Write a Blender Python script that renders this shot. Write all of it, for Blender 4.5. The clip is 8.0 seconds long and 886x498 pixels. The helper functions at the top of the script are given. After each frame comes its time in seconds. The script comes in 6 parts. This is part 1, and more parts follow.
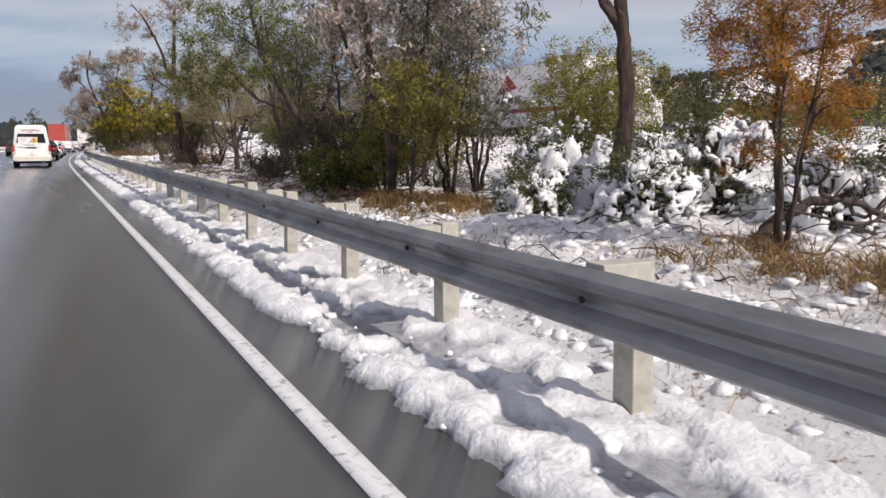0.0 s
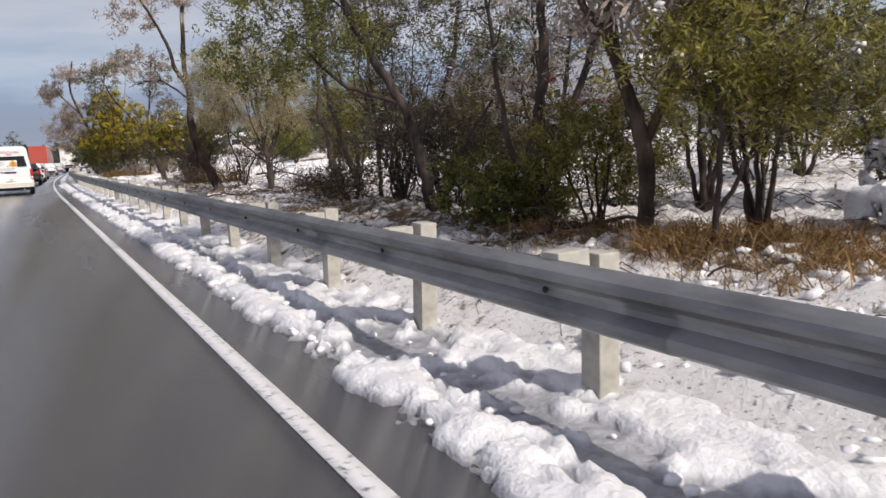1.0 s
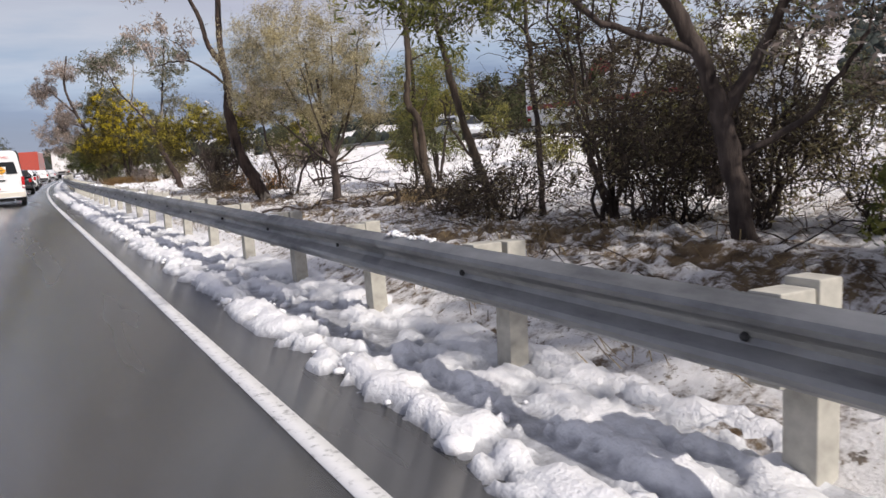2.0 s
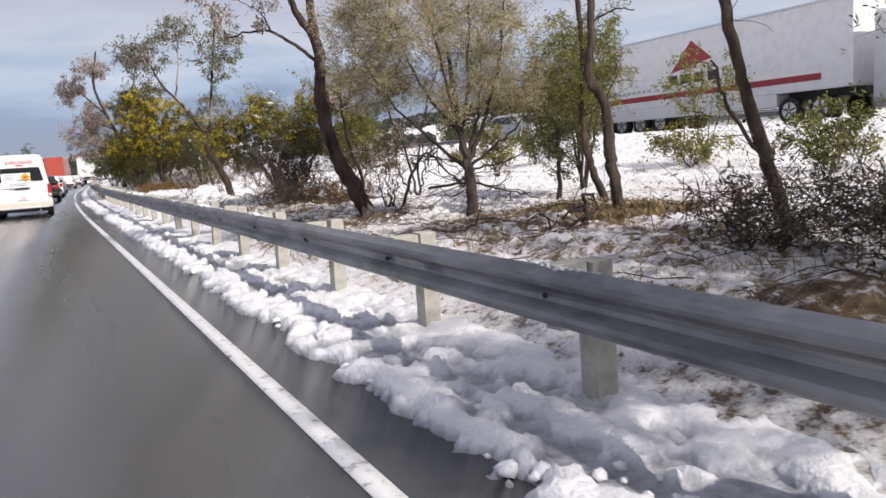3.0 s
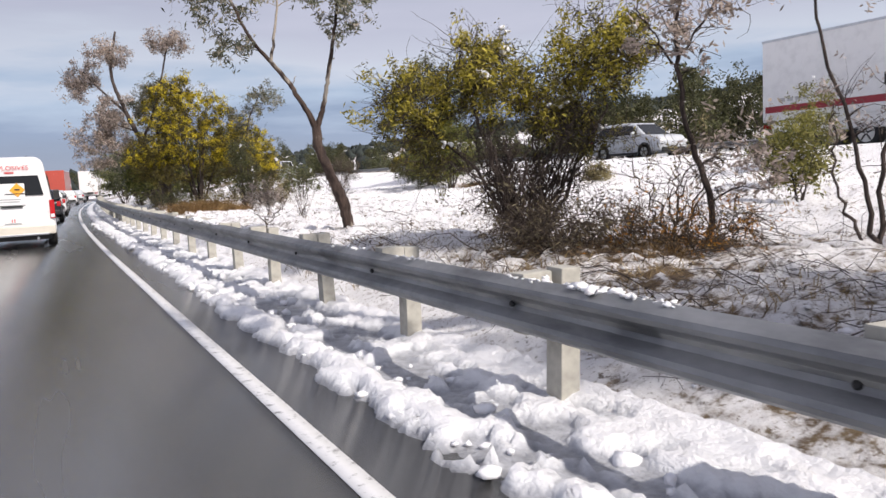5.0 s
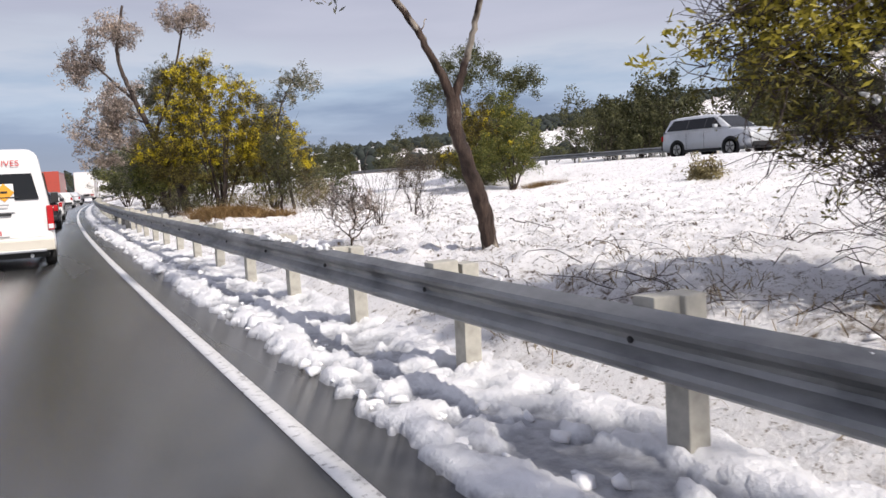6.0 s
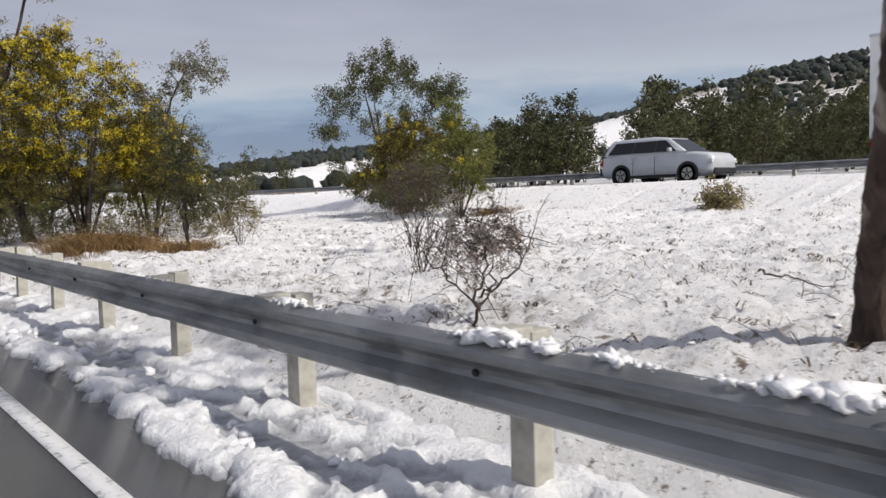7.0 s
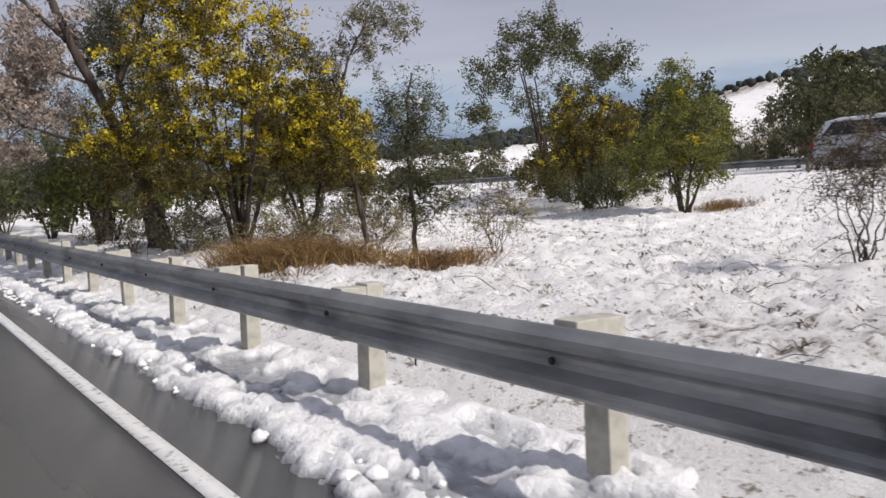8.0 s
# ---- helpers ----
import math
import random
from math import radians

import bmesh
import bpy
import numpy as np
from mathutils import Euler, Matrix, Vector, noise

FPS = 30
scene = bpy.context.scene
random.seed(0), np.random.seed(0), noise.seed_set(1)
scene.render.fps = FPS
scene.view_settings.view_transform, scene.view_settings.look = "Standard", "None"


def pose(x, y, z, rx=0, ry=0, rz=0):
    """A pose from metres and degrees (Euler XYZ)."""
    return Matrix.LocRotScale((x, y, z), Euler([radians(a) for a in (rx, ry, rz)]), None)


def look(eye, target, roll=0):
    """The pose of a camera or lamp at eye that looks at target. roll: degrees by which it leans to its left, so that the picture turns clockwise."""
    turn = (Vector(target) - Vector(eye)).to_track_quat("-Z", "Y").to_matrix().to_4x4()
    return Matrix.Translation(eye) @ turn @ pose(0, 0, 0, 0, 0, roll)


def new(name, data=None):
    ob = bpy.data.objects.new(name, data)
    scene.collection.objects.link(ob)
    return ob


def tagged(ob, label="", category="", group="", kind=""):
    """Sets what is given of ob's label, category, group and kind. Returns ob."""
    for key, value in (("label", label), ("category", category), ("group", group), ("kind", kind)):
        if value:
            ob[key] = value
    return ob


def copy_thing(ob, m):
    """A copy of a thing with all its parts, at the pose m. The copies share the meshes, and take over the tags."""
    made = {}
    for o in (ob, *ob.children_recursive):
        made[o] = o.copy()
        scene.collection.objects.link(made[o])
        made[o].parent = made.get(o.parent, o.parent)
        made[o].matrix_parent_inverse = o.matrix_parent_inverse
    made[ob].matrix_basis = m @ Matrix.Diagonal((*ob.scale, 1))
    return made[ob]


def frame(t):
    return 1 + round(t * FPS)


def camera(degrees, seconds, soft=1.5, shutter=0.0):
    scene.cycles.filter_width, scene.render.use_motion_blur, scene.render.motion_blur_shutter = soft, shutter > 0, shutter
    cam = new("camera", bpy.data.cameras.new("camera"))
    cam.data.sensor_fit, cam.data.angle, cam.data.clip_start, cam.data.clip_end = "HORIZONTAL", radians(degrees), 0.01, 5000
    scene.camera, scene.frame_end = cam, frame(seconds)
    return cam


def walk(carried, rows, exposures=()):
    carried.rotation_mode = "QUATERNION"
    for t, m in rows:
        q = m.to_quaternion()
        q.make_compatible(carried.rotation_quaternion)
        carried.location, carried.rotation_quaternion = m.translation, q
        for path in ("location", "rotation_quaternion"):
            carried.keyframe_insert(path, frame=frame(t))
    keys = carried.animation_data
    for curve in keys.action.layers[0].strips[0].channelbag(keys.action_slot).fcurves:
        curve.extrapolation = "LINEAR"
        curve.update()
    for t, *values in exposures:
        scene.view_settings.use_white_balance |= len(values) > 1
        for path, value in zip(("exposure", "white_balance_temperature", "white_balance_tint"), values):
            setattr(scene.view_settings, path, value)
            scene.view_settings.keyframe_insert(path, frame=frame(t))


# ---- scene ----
cam = camera(59.7, 8.0, soft=1.5, shutter=0.06)
METRES, EYE, TILT, LEAN, TURN = 43.3, 1.35, -7.88, 0.0, -26.95
ROWS = [
    (0.0, 0.0, 0.0, 0.0, 0.0, 0.0, 0.0),
    (0.5, -0.0315, 0.0603, 0.0077, -0.82, -0.27, 2.08),
    (1.0, -0.0605, 0.1181, 0.0162, -0.83, 0.29, 2.82),
    (2.5, -0.14, 0.2732, 0.0378, -1.26, 0.36, 3.96),
    (3.0, -0.164, 0.3183, 0.0448, 0.15, 0.73, 3.76),
    (3.5, -0.1891, 0.3671, 0.0512, 0.17, 1.9, 2.64),
    (4.0, -0.2149, 0.4181, 0.0586, 0.3, 1.72, 2.74),
    (4.5, -0.2414, 0.4679, 0.0651, 0.23, 2.26, 2.43),
    (5.0, -0.2691, 0.5205, 0.0722, -0.1, 2.33, 2.79),
    (6.5, -0.3546, 0.686, 0.0962, -1.07, 2.51, 3.12),
    (7.0, -0.388, 0.7556, 0.1053, -12.94, 3.71, 3.42),
    (7.5, -0.4189, 0.8124, 0.113, -12.06, 3.93, 3.31),
    (8.0, -0.4557, 0.8814, 0.1221, -9.64, 3.74, 3.54),
]
EXPOSURES = [(0.0, -0.14, 6450, 14), (1.0, -0.10, 6450, 14), (2.5, 0.02, 6350, 14), (3.5, 0.10, 6350, 14), (5.0, 0.10, 6350, 14), (6.5, -0.05, 6350, 12), (7.0, -0.20, 6350, 10), (8.0, -0.16, 6350, 12)]
walk(cam, [(t, pose(0, 0, EYE, TILT, LEAN, TURN) @ pose(METRES * x, METRES * y, METRES * z, 90 + pitch, roll, yaw)) for t, x, y, z, yaw, pitch, roll in ROWS], EXPOSURES)

# ---- world and sun ----
SUN_FROM = Vector((0.24, -0.80, 0.72)).normalized()   # towards the sun: behind the drive and to its right


def build_world():
    world = bpy.data.worlds.new("sky")
    scene.world = world
    world.use_nodes = True
    nt = world.node_tree
    nt.nodes.clear()
    out = nt.nodes.new("ShaderNodeOutputWorld")
    back = nt.nodes.new("ShaderNodeBackground")
    sky = nt.nodes.new("ShaderNodeTexSky")
    sky.sky_type, sky.sun_disc = "NISHITA", False
    sky.sun_elevation = math.asin(SUN_FROM.z)
    sky.sun_rotation = math.atan2(SUN_FROM.x, SUN_FROM.y)
    coord = nt.nodes.new("ShaderNodeTexCoord")
    split = nt.nodes.new("ShaderNodeSeparateXYZ")
    nt.links.new(coord.outputs["Generated"], split.inputs[0])
    # flat cloud layers: the pattern is squeezed in height towards the horizon
    squeeze = nt.nodes.new("ShaderNodeMapping")
    squeeze.inputs["Scale"].default_value = (1.6, 1.6, 9.0)
    nt.links.new(coord.outputs["Generated"], squeeze.inputs[0])
    clouds = nt.nodes.new("ShaderNodeTexNoise")
    clouds.inputs["Scale"].default_value, clouds.inputs["Detail"].default_value = 1.7, 7.0
    clouds.inputs["Roughness"].default_value = 0.52
    nt.links.new(squeeze.outputs[0], clouds.inputs["Vector"])
    # grey cloud deck, its underside lighter and darker
    deck = nt.nodes.new("ShaderNodeValToRGB")
    deck.color_ramp.elements[0].position, deck.color_ramp.elements[0].color = 0.36, (0.36, 0.38, 0.48, 1)
    deck.color_ramp.elements[1].position, deck.color_ramp.elements[1].color = 0.66, (0.62, 0.63, 0.72, 1)
    nt.links.new(clouds.outputs["Fac"], deck.inputs[0])
    # the band near the horizon: bright gap over a slate-blue bank
    band = nt.nodes.new("ShaderNodeValToRGB")
    els = band.color_ramp.elements
    els[0].position, els[0].color = 0.0, (0.30, 0.38, 0.50, 1)
    els[1].position, els[1].color = 1.0, (0.52, 0.53, 0.62, 1)
    for p, c in ((0.10, (0.22, 0.34, 0.52, 1)), (0.16, (0.46, 0.62, 0.78, 1)), (0.22, (0.74, 0.80, 0.86, 1)), (0.30, (0.56, 0.58, 0.67, 1)), (0.45, (0.50, 0.51, 0.61, 1))):
        e = els.new(p)
        e.color = c
    wobble = nt.nodes.new("ShaderNodeMath")
    wobble.operation = "MULTIPLY_ADD"
    wobble.inputs[1].default_value, wobble.inputs[2].default_value = 0.22, -0.11
    nt.links.new(clouds.outputs["Fac"], wobble.inputs[0])
    height = nt.nodes.new("ShaderNodeMath")
    height.operation = "ADD"
    nt.links.new(split.outputs["Z"], height.inputs[0])
    nt.links.new(wobble.outputs[0], height.inputs[1])
    scale = nt.nodes.new("ShaderNodeMath")
    scale.operation = "MULTIPLY"
    scale.inputs[1].default_value = 1.6
    nt.links.new(height.outputs[0], scale.inputs[0])
    nt.links.new(scale.outputs[0], band.inputs[0])
    mix = nt.nodes.new("ShaderNodeMix")
    mix.data_type, mix.inputs[0].default_value = "RGBA", 0.58
    nt.links.new(deck.outputs[0], mix.inputs[6])
    nt.links.new(band.outputs[0], mix.inputs[7])
    # a little of the clear sky through the deck
    dim = nt.nodes.new("ShaderNodeVectorMath")
    dim.operation, dim.inputs["Scale"].default_value = "SCALE", 0.06
    nt.links.new(sky.outputs[0], dim.inputs[0])
    both = nt.nodes.new("ShaderNodeMix")
    both.data_type, both.inputs[0].default_value = "RGBA", 0.12
    nt.links.new(mix.outputs[2], both.inputs[6])
    nt.links.new(dim.outputs[0], both.inputs[7])
    nt.links.new(both.outputs[2], back.inputs["Color"])
    back.inputs["Strength"].default_value = 1.0
    nt.links.new(back.outputs[0], out.inputs[0])


build_world()
sun_data = bpy.data.lights.new("sun", "SUN")
sun_data.energy, sun_data.angle, sun_data.color = 4.6, radians(1.0), (1.0, 0.93, 0.82)
sun = new("sun", sun_data)
sun.matrix_world = look(SUN_FROM * 50, (0, 0, 0))


# ---- materials ----
class Mat:
    """A node material with a Principled shader and short ways to wire it."""

    def __init__(self, name, rough=0.6, metal=0.0, spec=0.5):
        self.m = bpy.data.materials.new(name)
        self.m.use_nodes = True
        self.nt = self.m.node_tree
        self.b = self.nt.nodes["Principled BSDF"]
        self.b.inputs["Roughness"].default_value = rough
        self.b.inputs["Metallic"].default_value = metal
        self.b.inputs["Specular IOR Level"].default_value = spec

    def node(self, kind, **values):
        n = self.nt.nodes.new(kind)
        for k, v in values.items():
            n.inputs[k].default_value = v
        return n

    def link(self, a, b):
        self.nt.links.new(a, b)

    def noise(self, scale, detail=4.0, rough=0.55, stretch=(1, 1, 1)):
        c = self.node("ShaderNodeTexCoord")
        mp = self.node("ShaderNodeMapping", Scale=stretch)
        n = self.node("ShaderNodeTexNoise", Scale=scale, Detail=detail, Roughness=rough)
        self.link(c.outputs["Object"], mp.inputs[0])
        self.link(mp.outputs[0], n.inputs["Vector"])
        return n.outputs["Fac"]

    def ramp(self, fac, stops):
        r = self.node("ShaderNodeValToRGB")
        els = r.color_ramp.elements
        els[0].position, els[0].color = stops[0][0], (*stops[0][1], 1)
        els[1].position, els[1].color = stops[-1][0], (*stops[-1][1], 1)
        for p, c in stops[1:-1]:
            els.new(p).color = (*c, 1)
        self.link(fac, r.inputs[0])
        return r.outputs[0]

    def mix(self, fac, a, b):
        n = self.node("ShaderNodeMix")
        n.data_type = "RGBA"
        for sock, v in ((n.inputs[0], fac), (n.inputs[6], a), (n.inputs[7], b)):
            if isinstance(v, tuple):
                sock.default_value = (*v, 1)
            elif isinstance(v, float):
                sock.default_value = v
            else:
                self.link(v, sock)
        return n.outputs[2]

    def color(self, out):
        if isinstance(out, tuple):
            self.b.inputs["Base Color"].default_value = (*out, 1)
        else:
            self.link(out, self.b.inputs["Base Color"])
        return self

    def rough(self, fac, lo, hi):
        mr = self.node("ShaderNodeMapRange")
        mr.inputs["To Min"].default_value, mr.inputs["To Max"].default_value = lo, hi
        mr.inputs["From Min"].default_value, mr.inputs["From Max"].default_value = 0.3, 0.7
        self.link(fac, mr.inputs[0])
        self.link(mr.outputs[0], self.b.inputs["Roughness"])
        return self

    def bump(self, fac, strength, distance):
        n = self.node("ShaderNodeBump", Strength=strength, Distance=distance)
        self.link(fac, n.inputs["Height"])
        self.link(n.outputs[0], self.b.inputs["Normal"])
        return self

    def island(self):
        return self.node("ShaderNodeNewGeometry").outputs["Random Per Island"]

    def object_random(self):
        return self.node("ShaderNodeObjectInfo").outputs["Random"]


def leaf_material(name, stops, patch=1.3, see_through=0.5):
    """Leaves: each leaf its own shade, larger patches of the crown lighter and darker, light shining through."""
    m = Mat(name, rough=0.55, spec=0.3)
    col = m.ramp(m.island(), stops)
    big = m.ramp(m.noise(patch, 2.0), [(0.35, (0.78, 0.78, 0.78)), (0.65, (1.3, 1.3, 1.25))])
    mul = m.node("ShaderNodeMix")
    mul.data_type, mul.blend_type = "RGBA", "MULTIPLY"
    mul.inputs[0].default_value = 1.0
    m.link(col, mul.inputs[6])
    m.link(big, mul.inputs[7])
    m.link(mul.outputs[2], m.b.inputs["Base Color"])
    tr = m.node("ShaderNodeBsdfTranslucent")
    m.link(mul.outputs[2], tr.inputs["Color"])
    sh = m.node("ShaderNodeMixShader", Fac=see_through)
    m.link(m.b.outputs[0], sh.inputs[1])
    m.link(tr.outputs[0], sh.inputs[2])
    m.link(sh.outputs[0], m.nt.nodes["Material Output"].inputs["Surface"])
    return m.m


def paint(name, rgb, rough=0.3, dirt=0.12, metal=0.0, coat=0.5):
    m = Mat(name, rough=rough, metal=metal)
    d = tuple(c * 0.55 + 0.02 for c in rgb)
    m.color(m.mix(m.ramp(m.noise(3.0, 6.0), [(0.45, (0, 0, 0)), (0.8, (dirt * 3,) * 3)]), rgb, d))
    m.b.inputs["Coat Weight"].default_value = coat
    m.b.inputs["Coat Roughness"].default_value = 0.08
    return m.m


def plain(name, rgb, rough=0.6, metal=0.0, vary=0.25, scale=8.0):
    m = Mat(name, rough=rough, metal=metal)
    m.color(m.ramp(m.noise(scale, 5.0), [(0.3, tuple(c * (1 - vary) for c in rgb)), (0.7, tuple(min(1.0, c * (1 + vary)) for c in rgb))]))
    return m.m


def make_ground():
    """Thin snow over tussock and litter: whiter or barer in patches and at two scales of fine breaks."""
    m = Mat("snowy_ground", rough=0.7, spec=0.3)
    bare = m.ramp(m.noise(9.0, 6.0), [(0.3, (0.055, 0.036, 0.02)), (0.5, (0.15, 0.10, 0.055)), (0.7, (0.23, 0.17, 0.10))])
    snow = m.ramp(m.noise(3.0, 4.0), [(0.3, (0.91, 0.90, 0.91)), (0.7, (0.96, 0.945, 0.95))])
    patch, fine = m.noise(0.35, 3.0), m.noise(6.5, 8.0, 0.74)
    geo = m.node("ShaderNodeAttribute")
    geo.attribute_name = "snow"
    add = m.node("ShaderNodeMath")
    add.operation = "MULTIPLY_ADD"
    add.inputs[1].default_value = 0.35
    m.link(patch, add.inputs[0])
    m.link(fine, add.inputs[2])
    cover = m.node("ShaderNodeMath")
    cover.operation = "ADD"
    m.link(add.outputs[0], cover.inputs[0])
    m.link(geo.outputs["Fac"], cover.inputs[1])
    edge = m.ramp(cover.outputs[0], [(0.54, (0, 0, 0)), (0.64, (0.7, 0.7, 0.7)), (0.74, (1, 1, 1))])
    speck = m.ramp(m.noise(8.0, 8.0, 0.74), [(0.576, (0, 0, 0)), (0.628, (0.9, 0.9, 0.9))])
    fleck = m.ramp(m.noise(27.0, 5.0, 0.7), [(0.596, (0, 0, 0)), (0.645, (0.8, 0.8, 0.8))])
    m.color(m.mix(fleck, m.mix(speck, m.mix(edge, bare, snow), bare), bare))
    m.bump(m.noise(14.0, 7.0, 0.75), 0.9, 0.07)
    return m.m


def make_snow():
    m = Mat("snow", rough=0.55, spec=0.35)
    m.color(m.ramp(m.noise(5.0, 6.0), [(0.3, (0.70, 0.71, 0.74)), (0.55, (0.80, 0.80, 0.82)), (0.75, (0.87, 0.86, 0.87))]))
    m.b.inputs["Subsurface Weight"].default_value = 0.15
    m.b.inputs["Subsurface Radius"].default_value = (0.03, 0.035, 0.04)
    m.bump(m.noise(38.0, 5.0), 0.55, 0.02)
    return m.m


def make_slush():
    m = Mat("slush", rough=0.4)
    thin = m.node("ShaderNodeAttribute")
    thin.attribute_name = "depth"
    wet = m.node("ShaderNodeMath")
    wet.operation = "MULTIPLY_ADD"
    wet.inputs[1].default_value = 0.45
    m.link(m.noise(9.0, 6.0, 0.65), wet.inputs[0])
    m.link(thin.outputs["Fac"], wet.inputs[2])
    m.color(m.ramp(wet.outputs[0], [(0.16, (0.22, 0.225, 0.24)), (0.30, (0.42, 0.43, 0.46)), (0.42, (0.66, 0.67, 0.69)), (0.6, (0.76, 0.76, 0.78))]))
    m.bump(m.noise(30.0, 6.0), 0.7, 0.025)
    return m.m


def make_asphalt():
    m = Mat("wet_asphalt", rough=0.3, spec=0.5)
    wide = m.noise(0.5, 4.0, 0.55, (1.6, 0.12, 1))
    grit = m.noise(90.0, 4.0)
    base = m.ramp(wide, [(0.3, (0.045, 0.046, 0.049)), (0.7, (0.085, 0.085, 0.086))])
    m.color(m.mix(m.ramp(grit, [(0.5, (0, 0, 0)), (0.75, (0.5, 0.5, 0.5))]), base, (0.12, 0.12, 0.12)))
    m.rough(wide, 0.14, 0.34)
    m.b.inputs["Coat Weight"].default_value = 0.55
    m.b.inputs["Coat Roughness"].default_value = 0.24
    m.bump(grit, 0.22, 0.005)
    return m.m


def make_line():
    m = Mat("worn_road_paint", rough=0.45)
    m.color(m.ramp(m.noise(14.0, 7.0, 0.65), [(0.32, (0.16, 0.16, 0.16)), (0.45, (0.68, 0.68, 0.68)), (0.8, (0.76, 0.76, 0.76))]))
    return m.m


def make_galvanised():
    m = Mat("galvanised_steel", rough=0.42, metal=0.55)
    spang = m.noise(5.0, 6.0, 0.6, (1, 0.3, 1))
    m.color(m.ramp(spang, [(0.28, (0.22, 0.225, 0.235)), (0.5, (0.39, 0.40, 0.415)), (0.75, (0.52, 0.53, 0.545))]))
    m.rough(m.noise(11.0, 4.0), 0.32, 0.58)
    m.bump(m.noise(40.0, 3.0), 0.12, 0.004)
    return m.m


def make_bark(name, dark, light, scale=9.0, peel=None):
    m = Mat(name, rough=0.85, spec=0.2)
    streak = m.noise(scale, 6.0, 0.6, (1, 1, 0.22))
    blotch = m.noise(2.2, 3.0)
    col = m.ramp(streak, [(0.35, dark), (0.7, light)])
    m.color(m.mix(m.ramp(blotch, [(0.4, (0, 0, 0)), (0.75, (0.45, 0.45, 0.45))]), col, tuple(min(1, c * 1.35 + 0.01) for c in light)))
    if peel:
        # strips where the old bark has come off
        bare = m.ramp(m.noise(1.6, 5.0, 0.6, (1, 1, 0.45)), [(0.53, (0, 0, 0)), (0.58, (0.9, 0.9, 0.9))])
        now = m.b.inputs["Base Color"].links[0].from_socket
        m.color(m.mix(bare, now, peel))
    m.bump(streak, 1.0, 0.05)
    return m.m


GROUND, SNOW, SLUSH, ASPHALT, LINE, STEEL = make_ground(), make_snow(), make_slush(), make_asphalt(), make_line(), make_galvanised()
BARK_DARK = make_bark("dark_bark", (0.024, 0.018, 0.017), (0.092, 0.072, 0.063))
BARK_BROWN = make_bark("brown_bark", (0.026, 0.020, 0.016), (0.105, 0.078, 0.058))
BARK_BURNT = make_bark("scorched_bark", (0.010, 0.008, 0.008), (0.090, 0.062, 0.050), 11.0, (0.36, 0.32, 0.27))
POST = plain("pale_post_timber", (0.40, 0.385, 0.34), 0.8, vary=0.25)
LEAF_WATTLE = leaf_material("wattle_leaves", [(0.0, (0.056, 0.068, 0.020)), (0.5, (0.145, 0.158, 0.042)), (1.0, (0.310, 0.300, 0.090))])
LEAF_DARK = leaf_material("dark_green_leaves", [(0.0, (0.043, 0.049, 0.023)), (0.6, (0.102, 0.110, 0.049)), (1.0, (0.217, 0.217, 0.109))])
LEAF_YELLOW = leaf_material("flowering_wattle_leaves", [(0.0, (0.042, 0.038, 0.016)), (0.55, (0.105, 0.088, 0.026)), (0.85, (0.19, 0.155, 0.038)), (1.0, (0.32, 0.26, 0.05))])
LEAF_GUM = leaf_material("grey_green_gum_leaves", [(0.0, (0.066, 0.074, 0.050)), (0.5, (0.168, 0.174, 0.120)), (0.85, (0.312, 0.288, 0.216)), (1.0, (0.528, 0.456, 0.384))])
LEAF_FAR = leaf_material("distant_dark_leaves", [(0.0, (0.036, 0.042, 0.022)), (0.6, (0.085, 0.088, 0.042)), (1.0, (0.16, 0.155, 0.072))], see_through=0.42)
LEAF_PINK = leaf_material("pinkish_dry_gum_leaves", [(0.0, (0.17, 0.15, 0.13)), (0.45, (0.38, 0.32, 0.28)), (0.8, (0.493, 0.414, 0.370)), (1.0, (0.717, 0.605, 0.560))])
LEAF_BROWN = leaf_material("dry_feathery_leaves", [(0.0, (0.115, 0.092, 0.046)), (0.5, (0.265, 0.218, 0.109)), (1.0, (0.425, 0.380, 0.207))])
LEAF_RUST = leaf_material("rusty_leaves", [(0.0, (0.12, 0.06, 0.012)), (0.5, (0.34, 0.15, 0.025)), (0.8, (0.46, 0.20, 0.035)), (1.0, (0.36, 0.27, 0.06))])
LEAF_FEATHER = leaf_material("pale_feathery_leaves", [(0.0, (0.24, 0.205, 0.115)), (0.5, (0.48, 0.415, 0.25)), (1.0, (0.68, 0.61, 0.42))], see_through=0.55)
LEAF_BUSH = leaf_material("brownish_olive_leaves", [(0.0, (0.04, 0.036, 0.016)), (0.55, (0.12, 0.105, 0.03)), (1.0, (0.28, 0.25, 0.06))])
LEAF_DUSK = leaf_material("dusky_thicket_leaves", [(0.0, (0.045, 0.036, 0.030)), (0.6, (0.115, 0.09, 0.065)), (1.0, (0.23, 0.20, 0.12))])
LEAF_OLIVE = leaf_material("olive_leaves", [(0.0, (0.07, 0.07, 0.02)), (0.5, (0.19, 0.18, 0.05)), (1.0, (0.36, 0.33, 0.10))])
LEAF_BRIGHT = leaf_material("fresh_green_leaves", [(0.0, (0.085, 0.082, 0.020)), (0.5, (0.20, 0.185, 0.045)), (1.0, (0.39, 0.35, 0.10))], see_through=0.48)
GRASS_RUST = leaf_material("rust_brown_grass", [(0.0, (0.10, 0.053, 0.020)), (0.5, (0.22, 0.132, 0.052)), (1.0, (0.36, 0.245, 0.115))], see_through=0.25)
GRASS_STRAW = leaf_material("straw_grass", [(0.0, (0.08, 0.055, 0.028)), (0.5, (0.22, 0.155, 0.075)), (1.0, (0.40, 0.31, 0.17))], see_through=0.25)
